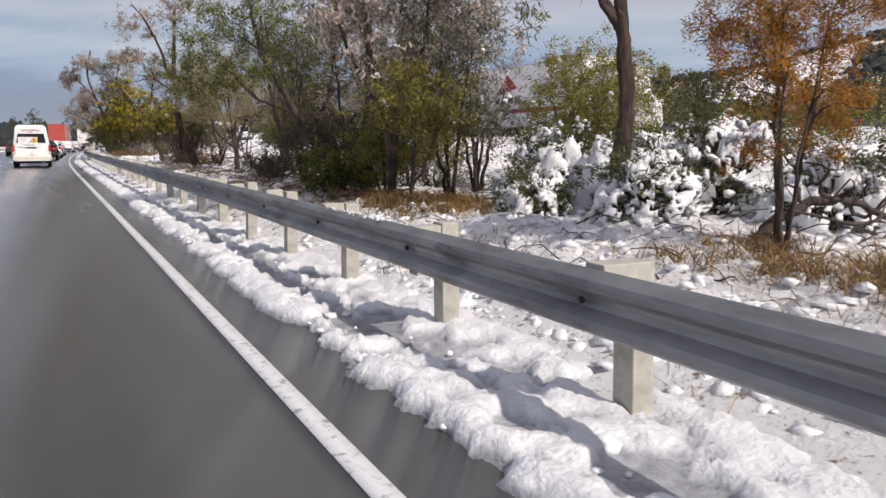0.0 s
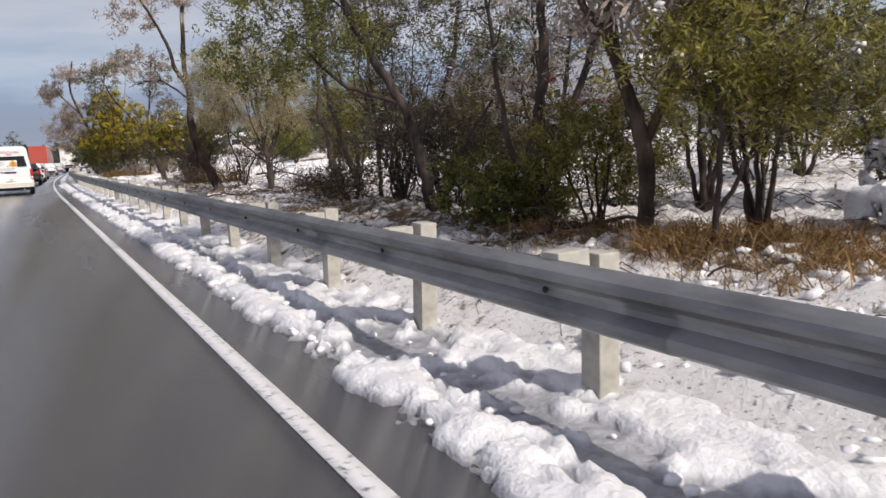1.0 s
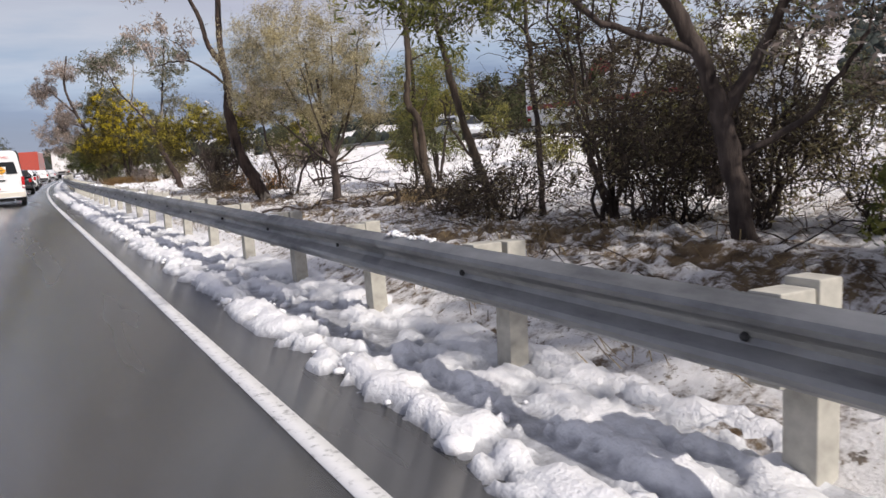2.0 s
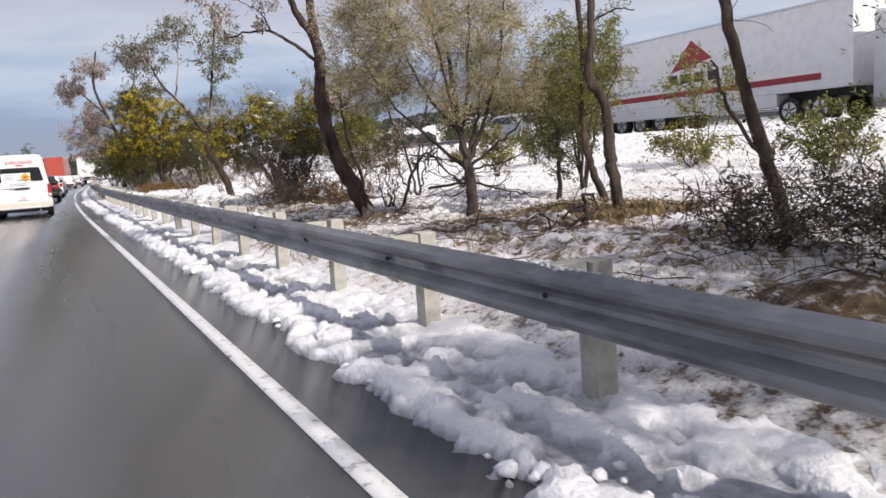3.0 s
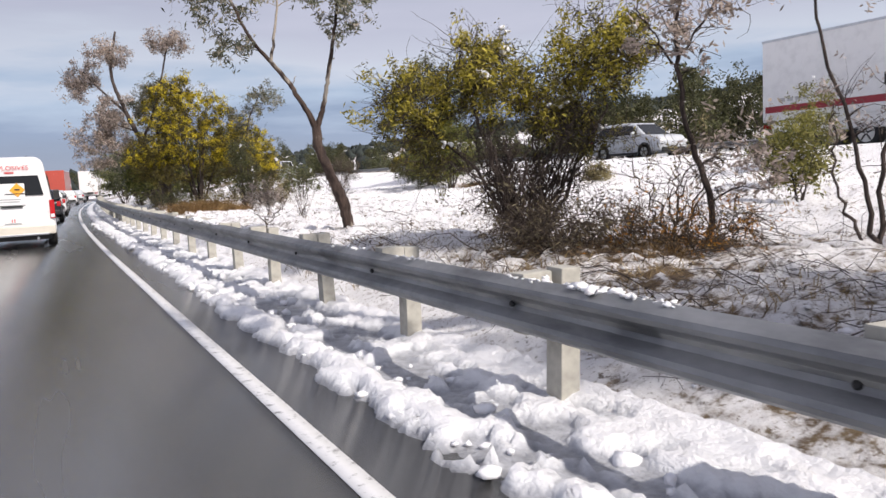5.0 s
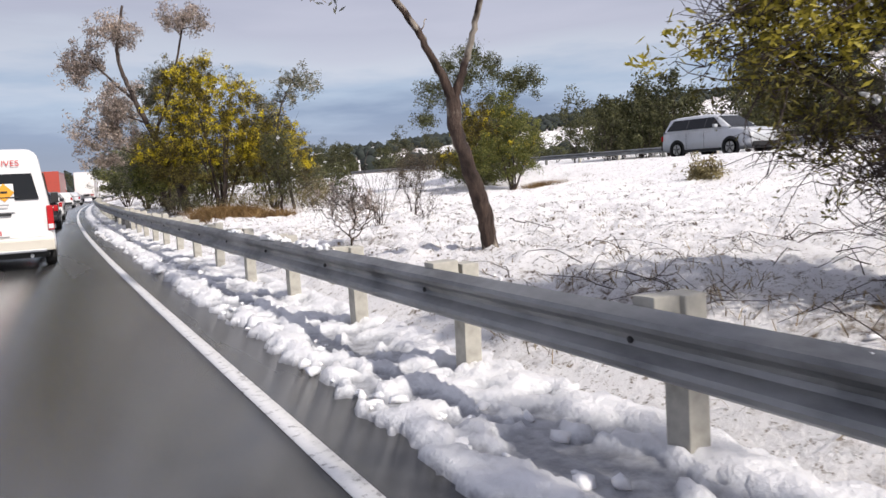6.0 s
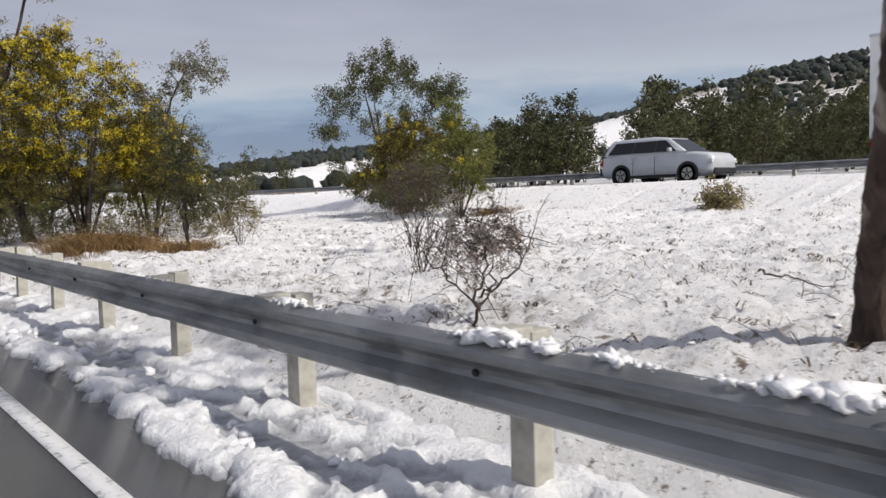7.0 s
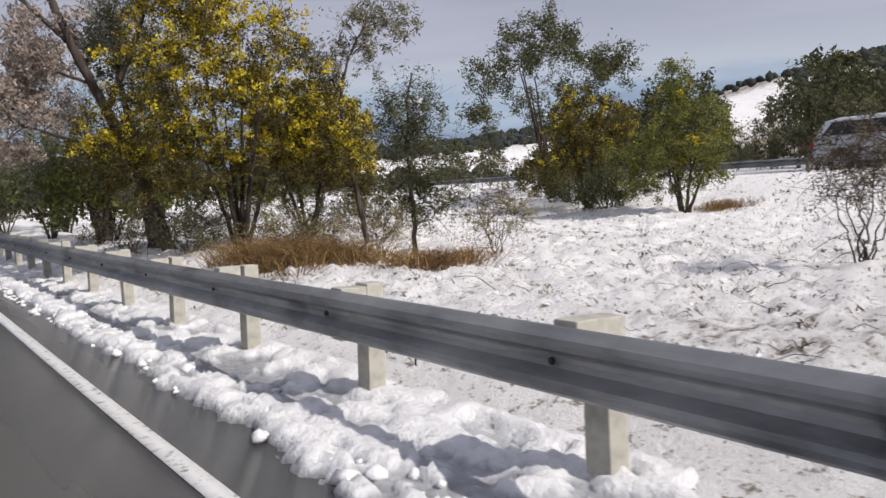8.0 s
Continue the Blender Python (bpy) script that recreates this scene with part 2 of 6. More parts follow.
GRASS_DARK = leaf_material("dark_dead_grass", [(0.0, (0.05, 0.036, 0.026)), (1.0, (0.19, 0.14, 0.095))], see_through=0.1)
LIME = leaf_material("lime_wattle_tips", [(0.0, (0.15, 0.13, 0.02)), (0.5, (0.36, 0.31, 0.04)), (1.0, (0.58, 0.49, 0.09))], see_through=0.45)
BLOSSOM = leaf_material("yellow_blossom", [(0.0, (0.30, 0.22, 0.012)), (0.5, (0.58, 0.46, 0.02)), (1.0, (0.76, 0.66, 0.05))], see_through=0.35)
TWIG = plain("dead_twigs", (0.06, 0.045, 0.038), 0.9, vary=0.5)
RUBBER = plain("black_rubber", (0.018, 0.018, 0.018), 0.75)
BLACK = plain("black_plastic", (0.02, 0.02, 0.022), 0.45)
WHITE_PAINT = paint("white_van_paint", (0.80, 0.80, 0.80), 0.25)
CREAM = paint("cream_bumper_plastic", (0.62, 0.58, 0.50), 0.45)
SILVER_PAINT = paint("silver_paint", (0.60, 0.62, 0.65), 0.30, metal=0.2)
RED_PAINT = paint("red_truck_paint", (0.42, 0.06, 0.035), 0.35)
DARK_PAINT = paint("dark_car_paint", (0.03, 0.032, 0.038), 0.25)
CHROME = plain("dull_metal", (0.55, 0.56, 0.58), 0.28, metal=0.9, vary=0.1)
GLASS = Mat("dark_car_glass", rough=0.06, spec=0.2).color((0.02, 0.022, 0.025)).m
LAMP_RED = Mat("red_lamp_lens", rough=0.2).color((0.45, 0.012, 0.015)).m
LAMP_CLEAR = Mat("clear_lamp_lens", rough=0.12).color((0.7, 0.7, 0.72)).m
SIGN_RED = plain("red_lettering", (0.50, 0.03, 0.03), 0.5, vary=0.05)
SIGN_DARK_RED = plain("dark_red_livery", (0.30, 0.02, 0.035), 0.4, vary=0.08)
SIGN_ORANGE = plain("orange_sign", (0.75, 0.36, 0.03), 0.5, vary=0.05)
SIGN_GREY = plain("faint_print", (0.42, 0.42, 0.43), 0.5, vary=0.05)


# ---- building helpers ----
def part(name, data, material, parent=None, label="", smooth=False):
    """Links a bmesh (or a ready mesh) as one object, under a thing or a part."""
    if isinstance(data, bmesh.types.BMesh):
        me = bpy.data.meshes.new(name)
        data.to_mesh(me)
        data.free()
    else:
        me = data
    if material is not None and not me.materials:
        me.materials.append(material)
    if smooth:
        me.polygons.foreach_set("use_smooth", [True] * len(me.polygons))
    ob = new(name, me)
    if parent is not None:
        ob.parent = parent
    if label:
        tagged(ob, label)
    return ob


def array_mesh(name, verts, faces, material=None, smooth=False):
    """A mesh from numpy arrays of places and of corner numbers (all faces with equally many corners)."""
    me = bpy.data.meshes.new(name)
    verts, faces = np.asarray(verts, np.float32), np.asarray(faces, np.int32)
    n, k = faces.shape
    me.vertices.add(len(verts))
    me.vertices.foreach_set("co", verts.ravel())
    me.loops.add(n * k)
    me.loops.foreach_set("vertex_index", faces.ravel())
    me.polygons.add(n)
    me.polygons.foreach_set("loop_start", np.arange(0, n * k, k, dtype=np.int32))
    if smooth:
        me.polygons.foreach_set("use_smooth", np.ones(n, bool))
    me.update(calc_edges=True)
    if material:
        me.materials.append(material)
    return me


def thing(name, at, label, category, group="", kind=""):
    ob = new(name)
    ob.location = at
    ob.empty_display_size = 0.2
    return tagged(ob, label, category, group, kind)


def box(bm, cx, cy, cz, sx, sy, sz, bevel=0.0):
    made = bmesh.ops.create_cube(bm, size=1.0, matrix=Matrix.LocRotScale((cx, cy, cz), None, (sx, sy, sz)))
    if bevel > 0:
        edges = list({e for v in made["verts"] for e in v.link_edges})
        bmesh.ops.bevel(bm, geom=edges, offset=bevel, segments=2, affect="EDGES", profile=0.6)
    return bm


def box_part(name, parent, material, cx, cy, cz, sx, sy, sz, bevel=0.01, label=""):
    return part(name, box(bmesh.new(), cx, cy, cz, sx, sy, sz, bevel), material, parent, label)


def disc(bm, m, radius, depth, seg=20):
    bmesh.ops.create_cone(bm, cap_ends=True, segments=seg, radius1=radius, radius2=radius, depth=depth, matrix=m)
    return bm


# ---- lie of the land ----
FAR_X, FAR_Z = 20.5, 1.55          # near edge and height of the far carriageway
LINE_X, RAIL_X = 1.08, 2.13       # right edge line; face of the guard rail


def curve(y):
    """How far the road has bent to the right at y."""
    return 0.00055 * max(0.0, min(y, 220.0) - 40.0) ** 2 + max(0.0, y - 220.0) * 0.198


LAND_X = (-900.0, -60.0, -12.0, -8.8, 2.2, 2.7, 3.4, 4.4, 8.0, 13.0, 17.0, 19.2, 20.5, 21.3, 31.0, 34.0, 60.0, 900.0)
LAND_Z = (25.0, 2.0, 0.1, -0.06, -0.06, 0.08, 0.26, 0.40, 0.42, 0.56, 0.80, 1.40, 1.76, 1.49, 1.49, 1.75, 2.8, 14.0)
AZ = (-180, -30, 0, 15, 28, 40, 48, 52.5, 56, 60, 65, 70, 80, 110, 180)
RISE = (10, 8, 8, 13, 22, 32, 37, 42, 52, 56, 61, 67, 74, 60, 10)


def land(x, y):
    """Height of the ground at (x, y)."""
    u = x - curve(y)
    z = float(np.interp(u, LAND_X, LAND_Z))
    r = math.hypot(x, y - 25)
    if r > 130:
        az = math.degrees(math.atan2(x, y - 25))
        k = min(1.0, (r - 130) / 330.0)
        k = k * k * (3 - 2 * k)
        z = z * (1 - k) + k * float(np.interp(az, AZ, RISE))
        z += k * 5.0 * noise.noise(Vector((x * 0.011, y * 0.011, 3.0)))
    return z


def tufts(x, y):
    """Rounded snow heads with sharp hollows between them, 0 in the hollows."""
    return 0.065 * abs(noise.noise(Vector((x * 6.2, y * 6.2, 3.0)))) + 0.035 * abs(noise.noise(Vector((x * 12.5, y * 12.5, 6.0))))


def hummock(x, y):
    """Snow-covered tussocks off the road."""
    u = x - curve(y)
    if u < 2.5 or u > 20.0:
        return 0.0
    k = min(1.0, (u - 2.5) / 0.8) * min(1.0, (20.0 - u) / 2.0)
    return k * (0.10 * noise.noise(Vector((x * 0.55, y * 0.55, 0))) + 0.14 * abs(noise.noise(Vector((x * 2.6, y * 2.6, 5.0)))) + 1.7 * tufts(x, y))


def graded(lo, a, b, hi, step, grow=1.22):
    xs = list(np.arange(a, b + 1e-6, step))
    s, x = step, a
    while x > lo:
        s *= grow
        x -= s
        xs.insert(0, max(x, lo))
    s, x = step, b
    while x < hi:
        s *= grow
        x += s
        xs.append(min(x, hi))
    return np.array(xs)


def sheet(name, xs, ys, height, material, smooth=True):
    nx, ny = len(xs), len(ys)
    co = np.zeros((ny, nx, 3), np.float32)
    for j, y in enumerate(ys):
        for i, x in enumerate(xs):
            co[j, i] = (x, y, height(float(x), float(y)))
    idx = np.arange(nx * ny).reshape(ny, nx)
    faces = np.stack([idx[:-1, :-1], idx[:-1, 1:], idx[1:, 1:], idx[1:, :-1]], -1).reshape(-1, 4)
    return array_mesh(name, co.reshape(-1, 3), faces, material, smooth), co.reshape(-1, 3)


LITTER = ((5.1, 32.4, 1.0), (6.0, 31.6, 0.8), (6.5, 23.4, 0.9), (5.3, 24.6, 0.7), (4.7, 53.2, 1.1), (5.2, 54.6, 1.0), (4.6, 9.6, 0.9), (4.7, 11.6, 0.8), (4.8, 3.4, 0.8), (16.1, 53.9, 0.8), (4.5, 26.6, 0.5), (3.6, 27.4, 0.5), (3.5, 29.2, 0.4), (4.4, 30.4, 0.5), (3.4, 24.6, 0.4))   # x, y, radius


def build_ground():
    xs = np.concatenate([graded(-900, 2.2, 2.3, 2.3, 0.1)[:-1], np.arange(2.3, 9.0, 0.07), graded(9.0, 9.0, 14.0, 900, 0.11)])
    ys = np.concatenate([graded(-700, 0.0, 0.1, 0.1, 0.12)[:-1], np.arange(0.1, 34.0, 0.12), graded(34.0, 34.0, 58.0, 900, 0.085)])
    xs, ys = np.unique(xs.round(4)), np.unique(ys.round(4))
    me, co = sheet("ground", xs, ys, lambda x, y: land(x, y) + hummock(x, y), GROUND)
    # how thick the snow lies: thin and broken along the verge and under the thickets, full on the open slope
    attr = me.attributes.new("snow", "FLOAT", "POINT")
    vals = np.zeros(len(co), np.float32)
    for k, (x, y, z) in enumerate(co):
        u = x - curve(float(y))
        open_slope = np.interp(u, (2.5, 3.2, 4.2, 7.0, 10.0), (0.06, 0.01, -0.03, 0.015, 0.045))
        sparse = np.interp(y, (-5, 3, 10, 14, 18, 21, 25, 34, 39, 44), (0.24, 0.28, 0.06, -0.07, -0.09, -0.04, -0.02, 0.05, 0.09, 0.11))
        lumps = 0.10 * noise.noise(Vector((float(x) * 0.8, float(y) * 0.8, 1.0)))
        far = 0.0 if math.hypot(x, y) < 130 else -0.22 + 0.35 * noise.noise(Vector((float(x) * 0.012, float(y) * 0.012, 7.0)))
        # bare grass colour in the hollows, which also stands in for their shade
        hollow = 4.2 * (tufts(float(x), float(y)) - 0.024) if 2.5 < u < 20 else 0.0
        # litter shows through where grass and bushes hold the snow off the ground
        for px, py, pr in LITTER:
            d = (x - px) ** 2 + (y - py) ** 2
            if d < 9:
                sparse -= 0.26 * math.exp(-d / (pr * pr))
        vals[k] = open_slope + sparse + lumps + far + 0.05 + max(-0.24, min(0.12, hollow))
    attr.data.foreach_set("value", vals)
    tagged(new("ground", me), "snow-covered ground with brown grass showing through", "ground", kind="structure")


def strip(name, x0, x1, y0, y1, z, material, step=2.0, label="", thick=0.05):
    """A band that follows the road's bend, with an edge as thick as given."""
    ys = np.arange(y0, y1 + 1e-6, step)
    v, f = [], []
    for y in ys:
        c = curve(float(y))
        v += [(x0 + c, y, z - thick), (x0 + c, y, z), (x1 + c, y, z), (x1 + c, y, z - thick)]
    for k in range(len(ys) - 1):
        a = 4 * k
        for i in range(3):
            f.append((a + i, a + i + 1, a + i + 5, a + i + 4))
    ob = new(name, array_mesh(name, v, f, material))
    return tagged(ob, label, name.split(".")[0].replace("_", " "), kind="structure")


build_ground()
strip("road", -9.0, 2.35, -60, 420, 0.0, ASPHALT, label="wet dark asphalt road between melting snow banks", thick=0.2)
strip("edge_line", LINE_X - 0.06, LINE_X + 0.06, -60, 300, 0.006, LINE, label="worn white edge line on the wet road", thick=0.005)
strip("edge_line", -6.6, -6.48, -60, 300, 0.006, LINE, label="worn white edge line on the wet road", thick=0.005)
for k in range(24):
    strip("lane_line", LINE_X - 3.66, LINE_X - 3.54, -24 + 12 * k, -21 + 12 * k, 0.006, LINE, step=1.0, label="broken white lane line on the wet road", thick=0.005)


def build_windrow():
    """The bank of ploughed slush between the edge line and the guard rail."""
    xs = np.arange(1.38, 2.70, 0.032)
    ys = np.concatenate([np.arange(-4, 62, 0.05), np.arange(62, 130, 0.4)])

    def height(x, y):
        n1 = noise.noise(Vector((x * 1.7, y * 0.9, 2.0)))
        n2 = noise.noise(Vector((x * 5.0, y * 3.6, 4.0)))
        n3 = noise.noise(Vector((x * 14.0, y * 12.0, 6.0)))
        u = (x - 1.38) / 1.26
        # wet slush with broken plates of white snow on it: a heaped row by the road, flatter slabs towards the rail
        film = float(np.interp(u, (0, 0.10, 0.25, 0.8, 1.0), (-0.10, -0.02, 0.018, 0.02, 0.05))) + 0.015 * n1 + 0.008 * n3
        want = float(np.interp(u, (0, 0.08, 0.22, 0.36, 0.50, 0.62, 0.75, 1.0), (-0.9, -0.12, 0.26, 0.05, -0.06, 0.03, 0.12, 0.30)))
        edge = want + 0.42 * n1 + 0.62 * n2 + 0.28 * n3
        plate = min(1.0, max(0.0, edge / 0.16))
        n4 = abs(noise.noise(Vector((x * 9.0, y * 8.0, 8.0))))
        n5 = noise.noise(Vector((x * 24.0, y * 17.0, 9.0)))
        return film + plate * (0.035 + 0.03 * max(0.0, n2 + 0.3) + 0.045 * n4 + 0.022 * n5 + 0.03 * max(0.0, 1 - abs(u - 0.22) / 0.15))

    me, co = sheet("snow_bank", xs, ys, height, SLUSH)
    depth = me.attributes.new("depth", "FLOAT", "POINT")
    depth.data.foreach_set("value", ((co[:, 2] - 0.015) * 5.0).clip(-0.2, 0.6).astype(np.float32))
    for v in me.vertices:
        v.co.x += curve(v.co.y)
    return tagged(new("snow_bank", me), "bank of ploughed white and grey slush along the road", "snow", kind="stuff")


def ico(seed, sub=1):
    bm = bmesh.new()
    bmesh.ops.create_icosphere(bm, subdivisions=sub, radius=1.0)
    v = np.array([x.co[:] for x in bm.verts])
    f = np.array([[x.index for x in p.verts] for p in bm.faces])
    bm.free()
    return v, f


ICO, ICO_F = ico(0, 2)


ICO_LOW, ICO_LOW_F = ico(0, 1)


def lumps_mesh(name, places, sizes, rng, material, squash=0.7, rough=0.35, coarse=False):
    """Many uneven lumps joined into one mesh."""
    V, F = [], []
    unit, unit_f = (ICO_LOW, ICO_LOW_F) if coarse else (ICO, ICO_F)
    for k, (p, s) in enumerate(zip(places, sizes)):
        bend = sum(np.sin(unit @ rng.normal(0, 2.6, 3) + rng.uniform(0, 6.3)) for _ in range(4)) / 4
        v = unit * (1 + rough * bend[:, None] * 1.5 + rng.normal(0, 0.07, (len(unit), 1)))
        v = v * np.array([1 + rng.uniform(-0.3, 0.4), 1 + rng.uniform(-0.3, 0.4), squash]) * s
        a = rng.uniform(0, 6.28)
        c, si = math.cos(a), math.sin(a)
        v = v @ np.array([[c, -si, 0], [si, c, 0], [0, 0, 1]])
        V.append(v + np.asarray(p))
        F.append(unit_f + k * len(unit))
    return array_mesh(name, np.concatenate(V), np.concatenate(F), material, True)


build_windrow()
rng = np.random.default_rng(3)
spots = []
for k in range(700):
    y = rng.uniform(0, 60)
    x = 1.56 + abs(rng.normal(0, 0.20)) if rng.random() < 0.6 else rng.uniform(1.6, 2.2)
    spots.append((x, y, 0.03))
part("snow_clods", lumps_mesh("snow_clods", spots, (0.016 + rng.gamma(1.6, 0.012, 700)).clip(0, 0.075), rng, SNOW, coarse=True), None)
tagged(bpy.data.objects["snow_clods"], "loose clods of ploughed snow on the road shoulder", "snow", kind="stuff")


# ---- guard rail ----
def beam_mesh(length, x0, y0):
    """A W-beam panel that runs along y; its face looks to -x."""
    prof = [(0.0, 0.395), (-0.012, 0.40), (-0.075, 0.435), (-0.083, 0.46), (-0.075, 0.485), (-0.02, 0.525), (-0.008, 0.55), (-0.02, 0.575),
            (-0.075, 0.615), (-0.083, 0.64), (-0.075, 0.665), (-0.012, 0.70), (0.0, 0.705)]
    n = max(1, int(length / 2))
    bm = bmesh.new()
    rows = []
    for k in range(n + 1):
        y = y0 + length * k / n
        c = curve(y)
        rows.append([bm.verts.new((x0 + p + c, y, z + 0.068)) for p, z in prof])
    for a, b in zip(rows, rows[1:]):
        for i in range(len(prof) - 1):
            bm.faces.new((a[i], b[i], b[i + 1], a[i + 1]))
    bmesh.ops.solidify(bm, geom=bm.faces[:], thickness=0.005)
    return bm


def build_rail():
    rail = thing("guard_rail", (0, 0, 0), "galvanised steel guard rail on pale posts, snow caught on it", "guard rail")
    for k in range(34):
        y = -12.0 + 4.0 * k
        part("rail_panel", beam_mesh(4.3, RAIL_X + 0.085 - 0.006 * (k % 2), y), STEEL, rail, smooth=False)
    part("rail_panel", beam_mesh(120, RAIL_X + 0.085, 124.0), STEEL, rail)
    bm = box(bmesh.new(), 0, 0, 0.35, 0.13, 0.15, 0.88, 0.008)
    post_me = bpy.data.meshes.new("post")
    bm.to_mesh(post_me), bm.free(), post_me.materials.append(POST)
    bm = box(bmesh.new(), 0, 0, 0.62, 0.19, 0.14, 0.34, 0.008)
    block_me = bpy.data.meshes.new("blockout")
    bm.to_mesh(block_me), bm.free(), block_me.materials.append(POST)
    bm = bmesh.new()
    bmesh.ops.create_uvsphere(bm, u_segments=8, v_segments=5, radius=0.019)
    bolt_me = bpy.data.meshes.new("bolt")
    bm.to_mesh(bolt_me), bm.free(), bolt_me.materials.append(BLACK)
    r = random.Random(4)
    for k in range(62):
        y = 18.83 + (2.06 if k > 13 else 2.0) * (k - 13)
        c = curve(y)
        for name, me, dx, z in (("blockout", block_me, 0.19, 0), ("post", post_me, 0.355, 0), ("bolt", bolt_me, 0.068, 0.618)):
            ob = part(name, me, None, rail)
            ob.location = (RAIL_X + dx + c, y + (0.05 if name == "bolt" else 0), z + (r.uniform(-0.015, 0.02) if name != "bolt" else 0))
            ob.rotation_euler = (r.uniform(-0.03, 0.03), r.uniform(-0.03, 0.03), 0)
    return rail


build_rail()


def rail_snow(ranges):
    """Ragged crumbs and ridges of snow left along the rail's top edge."""
    g = np.random.default_rng(17)
    places, sizes = [], []
    for a, b, thick in ranges:
        for y in np.arange(a, b, 0.014):
            n = 0.5 + noise.noise(Vector((0, y * 2.3, 4.0))) + 0.5 * noise.noise(Vector((0, y * 7.0, 8.0)))
            n *= min(1.0, (y - a) / 0.12 + 0.3, (b - y) / 0.12 + 0.3)
            if n < 0.12:
                continue
            s = thick * min(1.0, n) * g.uniform(0.22, 0.6)
            places.append((RAIL_X + 0.09 + g.normal(0, 0.022) + curve(float(y)), y + g.normal(0, 0.01), 0.766 + s * g.uniform(0.1, 0.7)))
            sizes.append(s)
    return lumps_mesh("snow_on_rail", places, sizes, g, SNOW, 0.75, 0.8, coarse=True)


tagged(part("snow_on_rail", rail_snow(((5.2, 6.6, 0.05), (15.2, 15.9, 0.07), (18.4, 19.0, 0.05), (24.4, 25.2, 0.04), (27.9, 29.3, 0.06), (30.2, 30.8, 0.05), (31.5, 32.2, 0.04), (37.2, 39.8, 0.085), (40.5, 41.5, 0.06), (43.0, 43.6, 0.04))), None), "ragged ridges of snow lying on top of the guard rail", "snow", kind="stuff")


# ---- trees ----
def tubes(polys, sides=6):
    """Tapered round branches: polys is a list of (places, radii)."""
    V, F, base = [], [], 0
    for pts, rad in polys:
        pts, rad = np.asarray(pts, float), np.asarray(rad, float)
        k = (14 if sides > 3 else 7) if rad[0] > 0.05 else sides if rad[0] > 0.02 else (4 if rad[0] > 0.006 and sides > 3 else 3)
        d = np.gradient(pts, axis=0)
        d /= np.linalg.norm(d, axis=1, keepdims=True) + 1e-9
        ref = np.array([1.0, 0.13, 0.21])
        s = np.cross(d, ref)
        s /= np.linalg.norm(s, axis=1, keepdims=True) + 1e-9
        u = np.cross(d, s)
        a = np.linspace(0, 2 * np.pi, k, endpoint=False)
        swell = rad[:, None] * np.ones((1, k))
        if rad[0] > 0.03:
            swell = swell * (1 + 0.07 * np.sin(6.1 * pts[:, 2:3] + 2 * a[None] + 9 * rad[0]) + 0.06 * np.sin(15.0 * pts[:, 2:3] - 3 * a[None]) + 0.05 * np.sin(31.0 * pts[:, 2:3] + a[None]) + 0.05 * np.sin(917.0 * pts[:, 2:3] + 531.0 * a[None]))
        ring = pts[:, None] + swell[:, :, None] * (np.cos(a)[None, :, None] * s[:, None] + np.sin(a)[None, :, None] * u[:, None])
        V.append(ring.reshape(-1, 3))
        n = len(pts)
        idx = base + np.arange(n * k).reshape(n, k)
        nxt = np.roll(idx, -1, axis=1)
        F.append(np.stack([idx[:-1], nxt[:-1], nxt[1:], idx[1:]], -1).reshape(-1, 4))
        base += n * k
    return np.concatenate(V), np.concatenate(F)


def smooth_line(points, n, rng, wob):
    """A flowing line through a few places, with small wanders."""
    p = np.asarray(points, float)
    t = np.linspace(0, len(p) - 1, n)
    out = []
    for a in t:
        i = min(int(a), len(p) - 2)
        f = a - i
        p0, p1, p2, p3 = p[max(i - 1, 0)], p[i], p[i + 1], p[min(i + 2, len(p) - 1)]
        out.append(0.5 * (2 * p1 + (p2 - p0) * f + (2 * p0 - 5 * p1 + 4 * p2 - p3) * f * f + (3 * p1 - p0 - 3 * p2 + p3) * f ** 3))
    out = np.array(out)
    out[1:] += rng.normal(0, wob, out[1:].shape)
    return out


def leaves_mesh(name, centres, rng, length, width, droop, material):
    n = len(centres)
    a = rng.normal(0, 1, (n, 3))
    a[:, 2] = a[:, 2] * (1 - abs(droop)) - droop * 1.6
    a /= np.linalg.norm(a, axis=1, keepdims=True) + 1e-9
    s = np.cross(a, rng.normal(0, 1, (n, 3)))
    s /= np.linalg.norm(s, axis=1, keepdims=True) + 1e-9
    ll = length * rng.uniform(0.6, 1.3, (n, 1))
    ww = width * rng.uniform(0.6, 1.3, (n, 1))
    v = np.stack([centres - a * ll / 2, centres + s * ww / 2, centres + a * ll / 2, centres - s * ww / 2], 1).reshape(-1, 3)
    return array_mesh(name, v, np.arange(4 * n).reshape(n, 4), material)


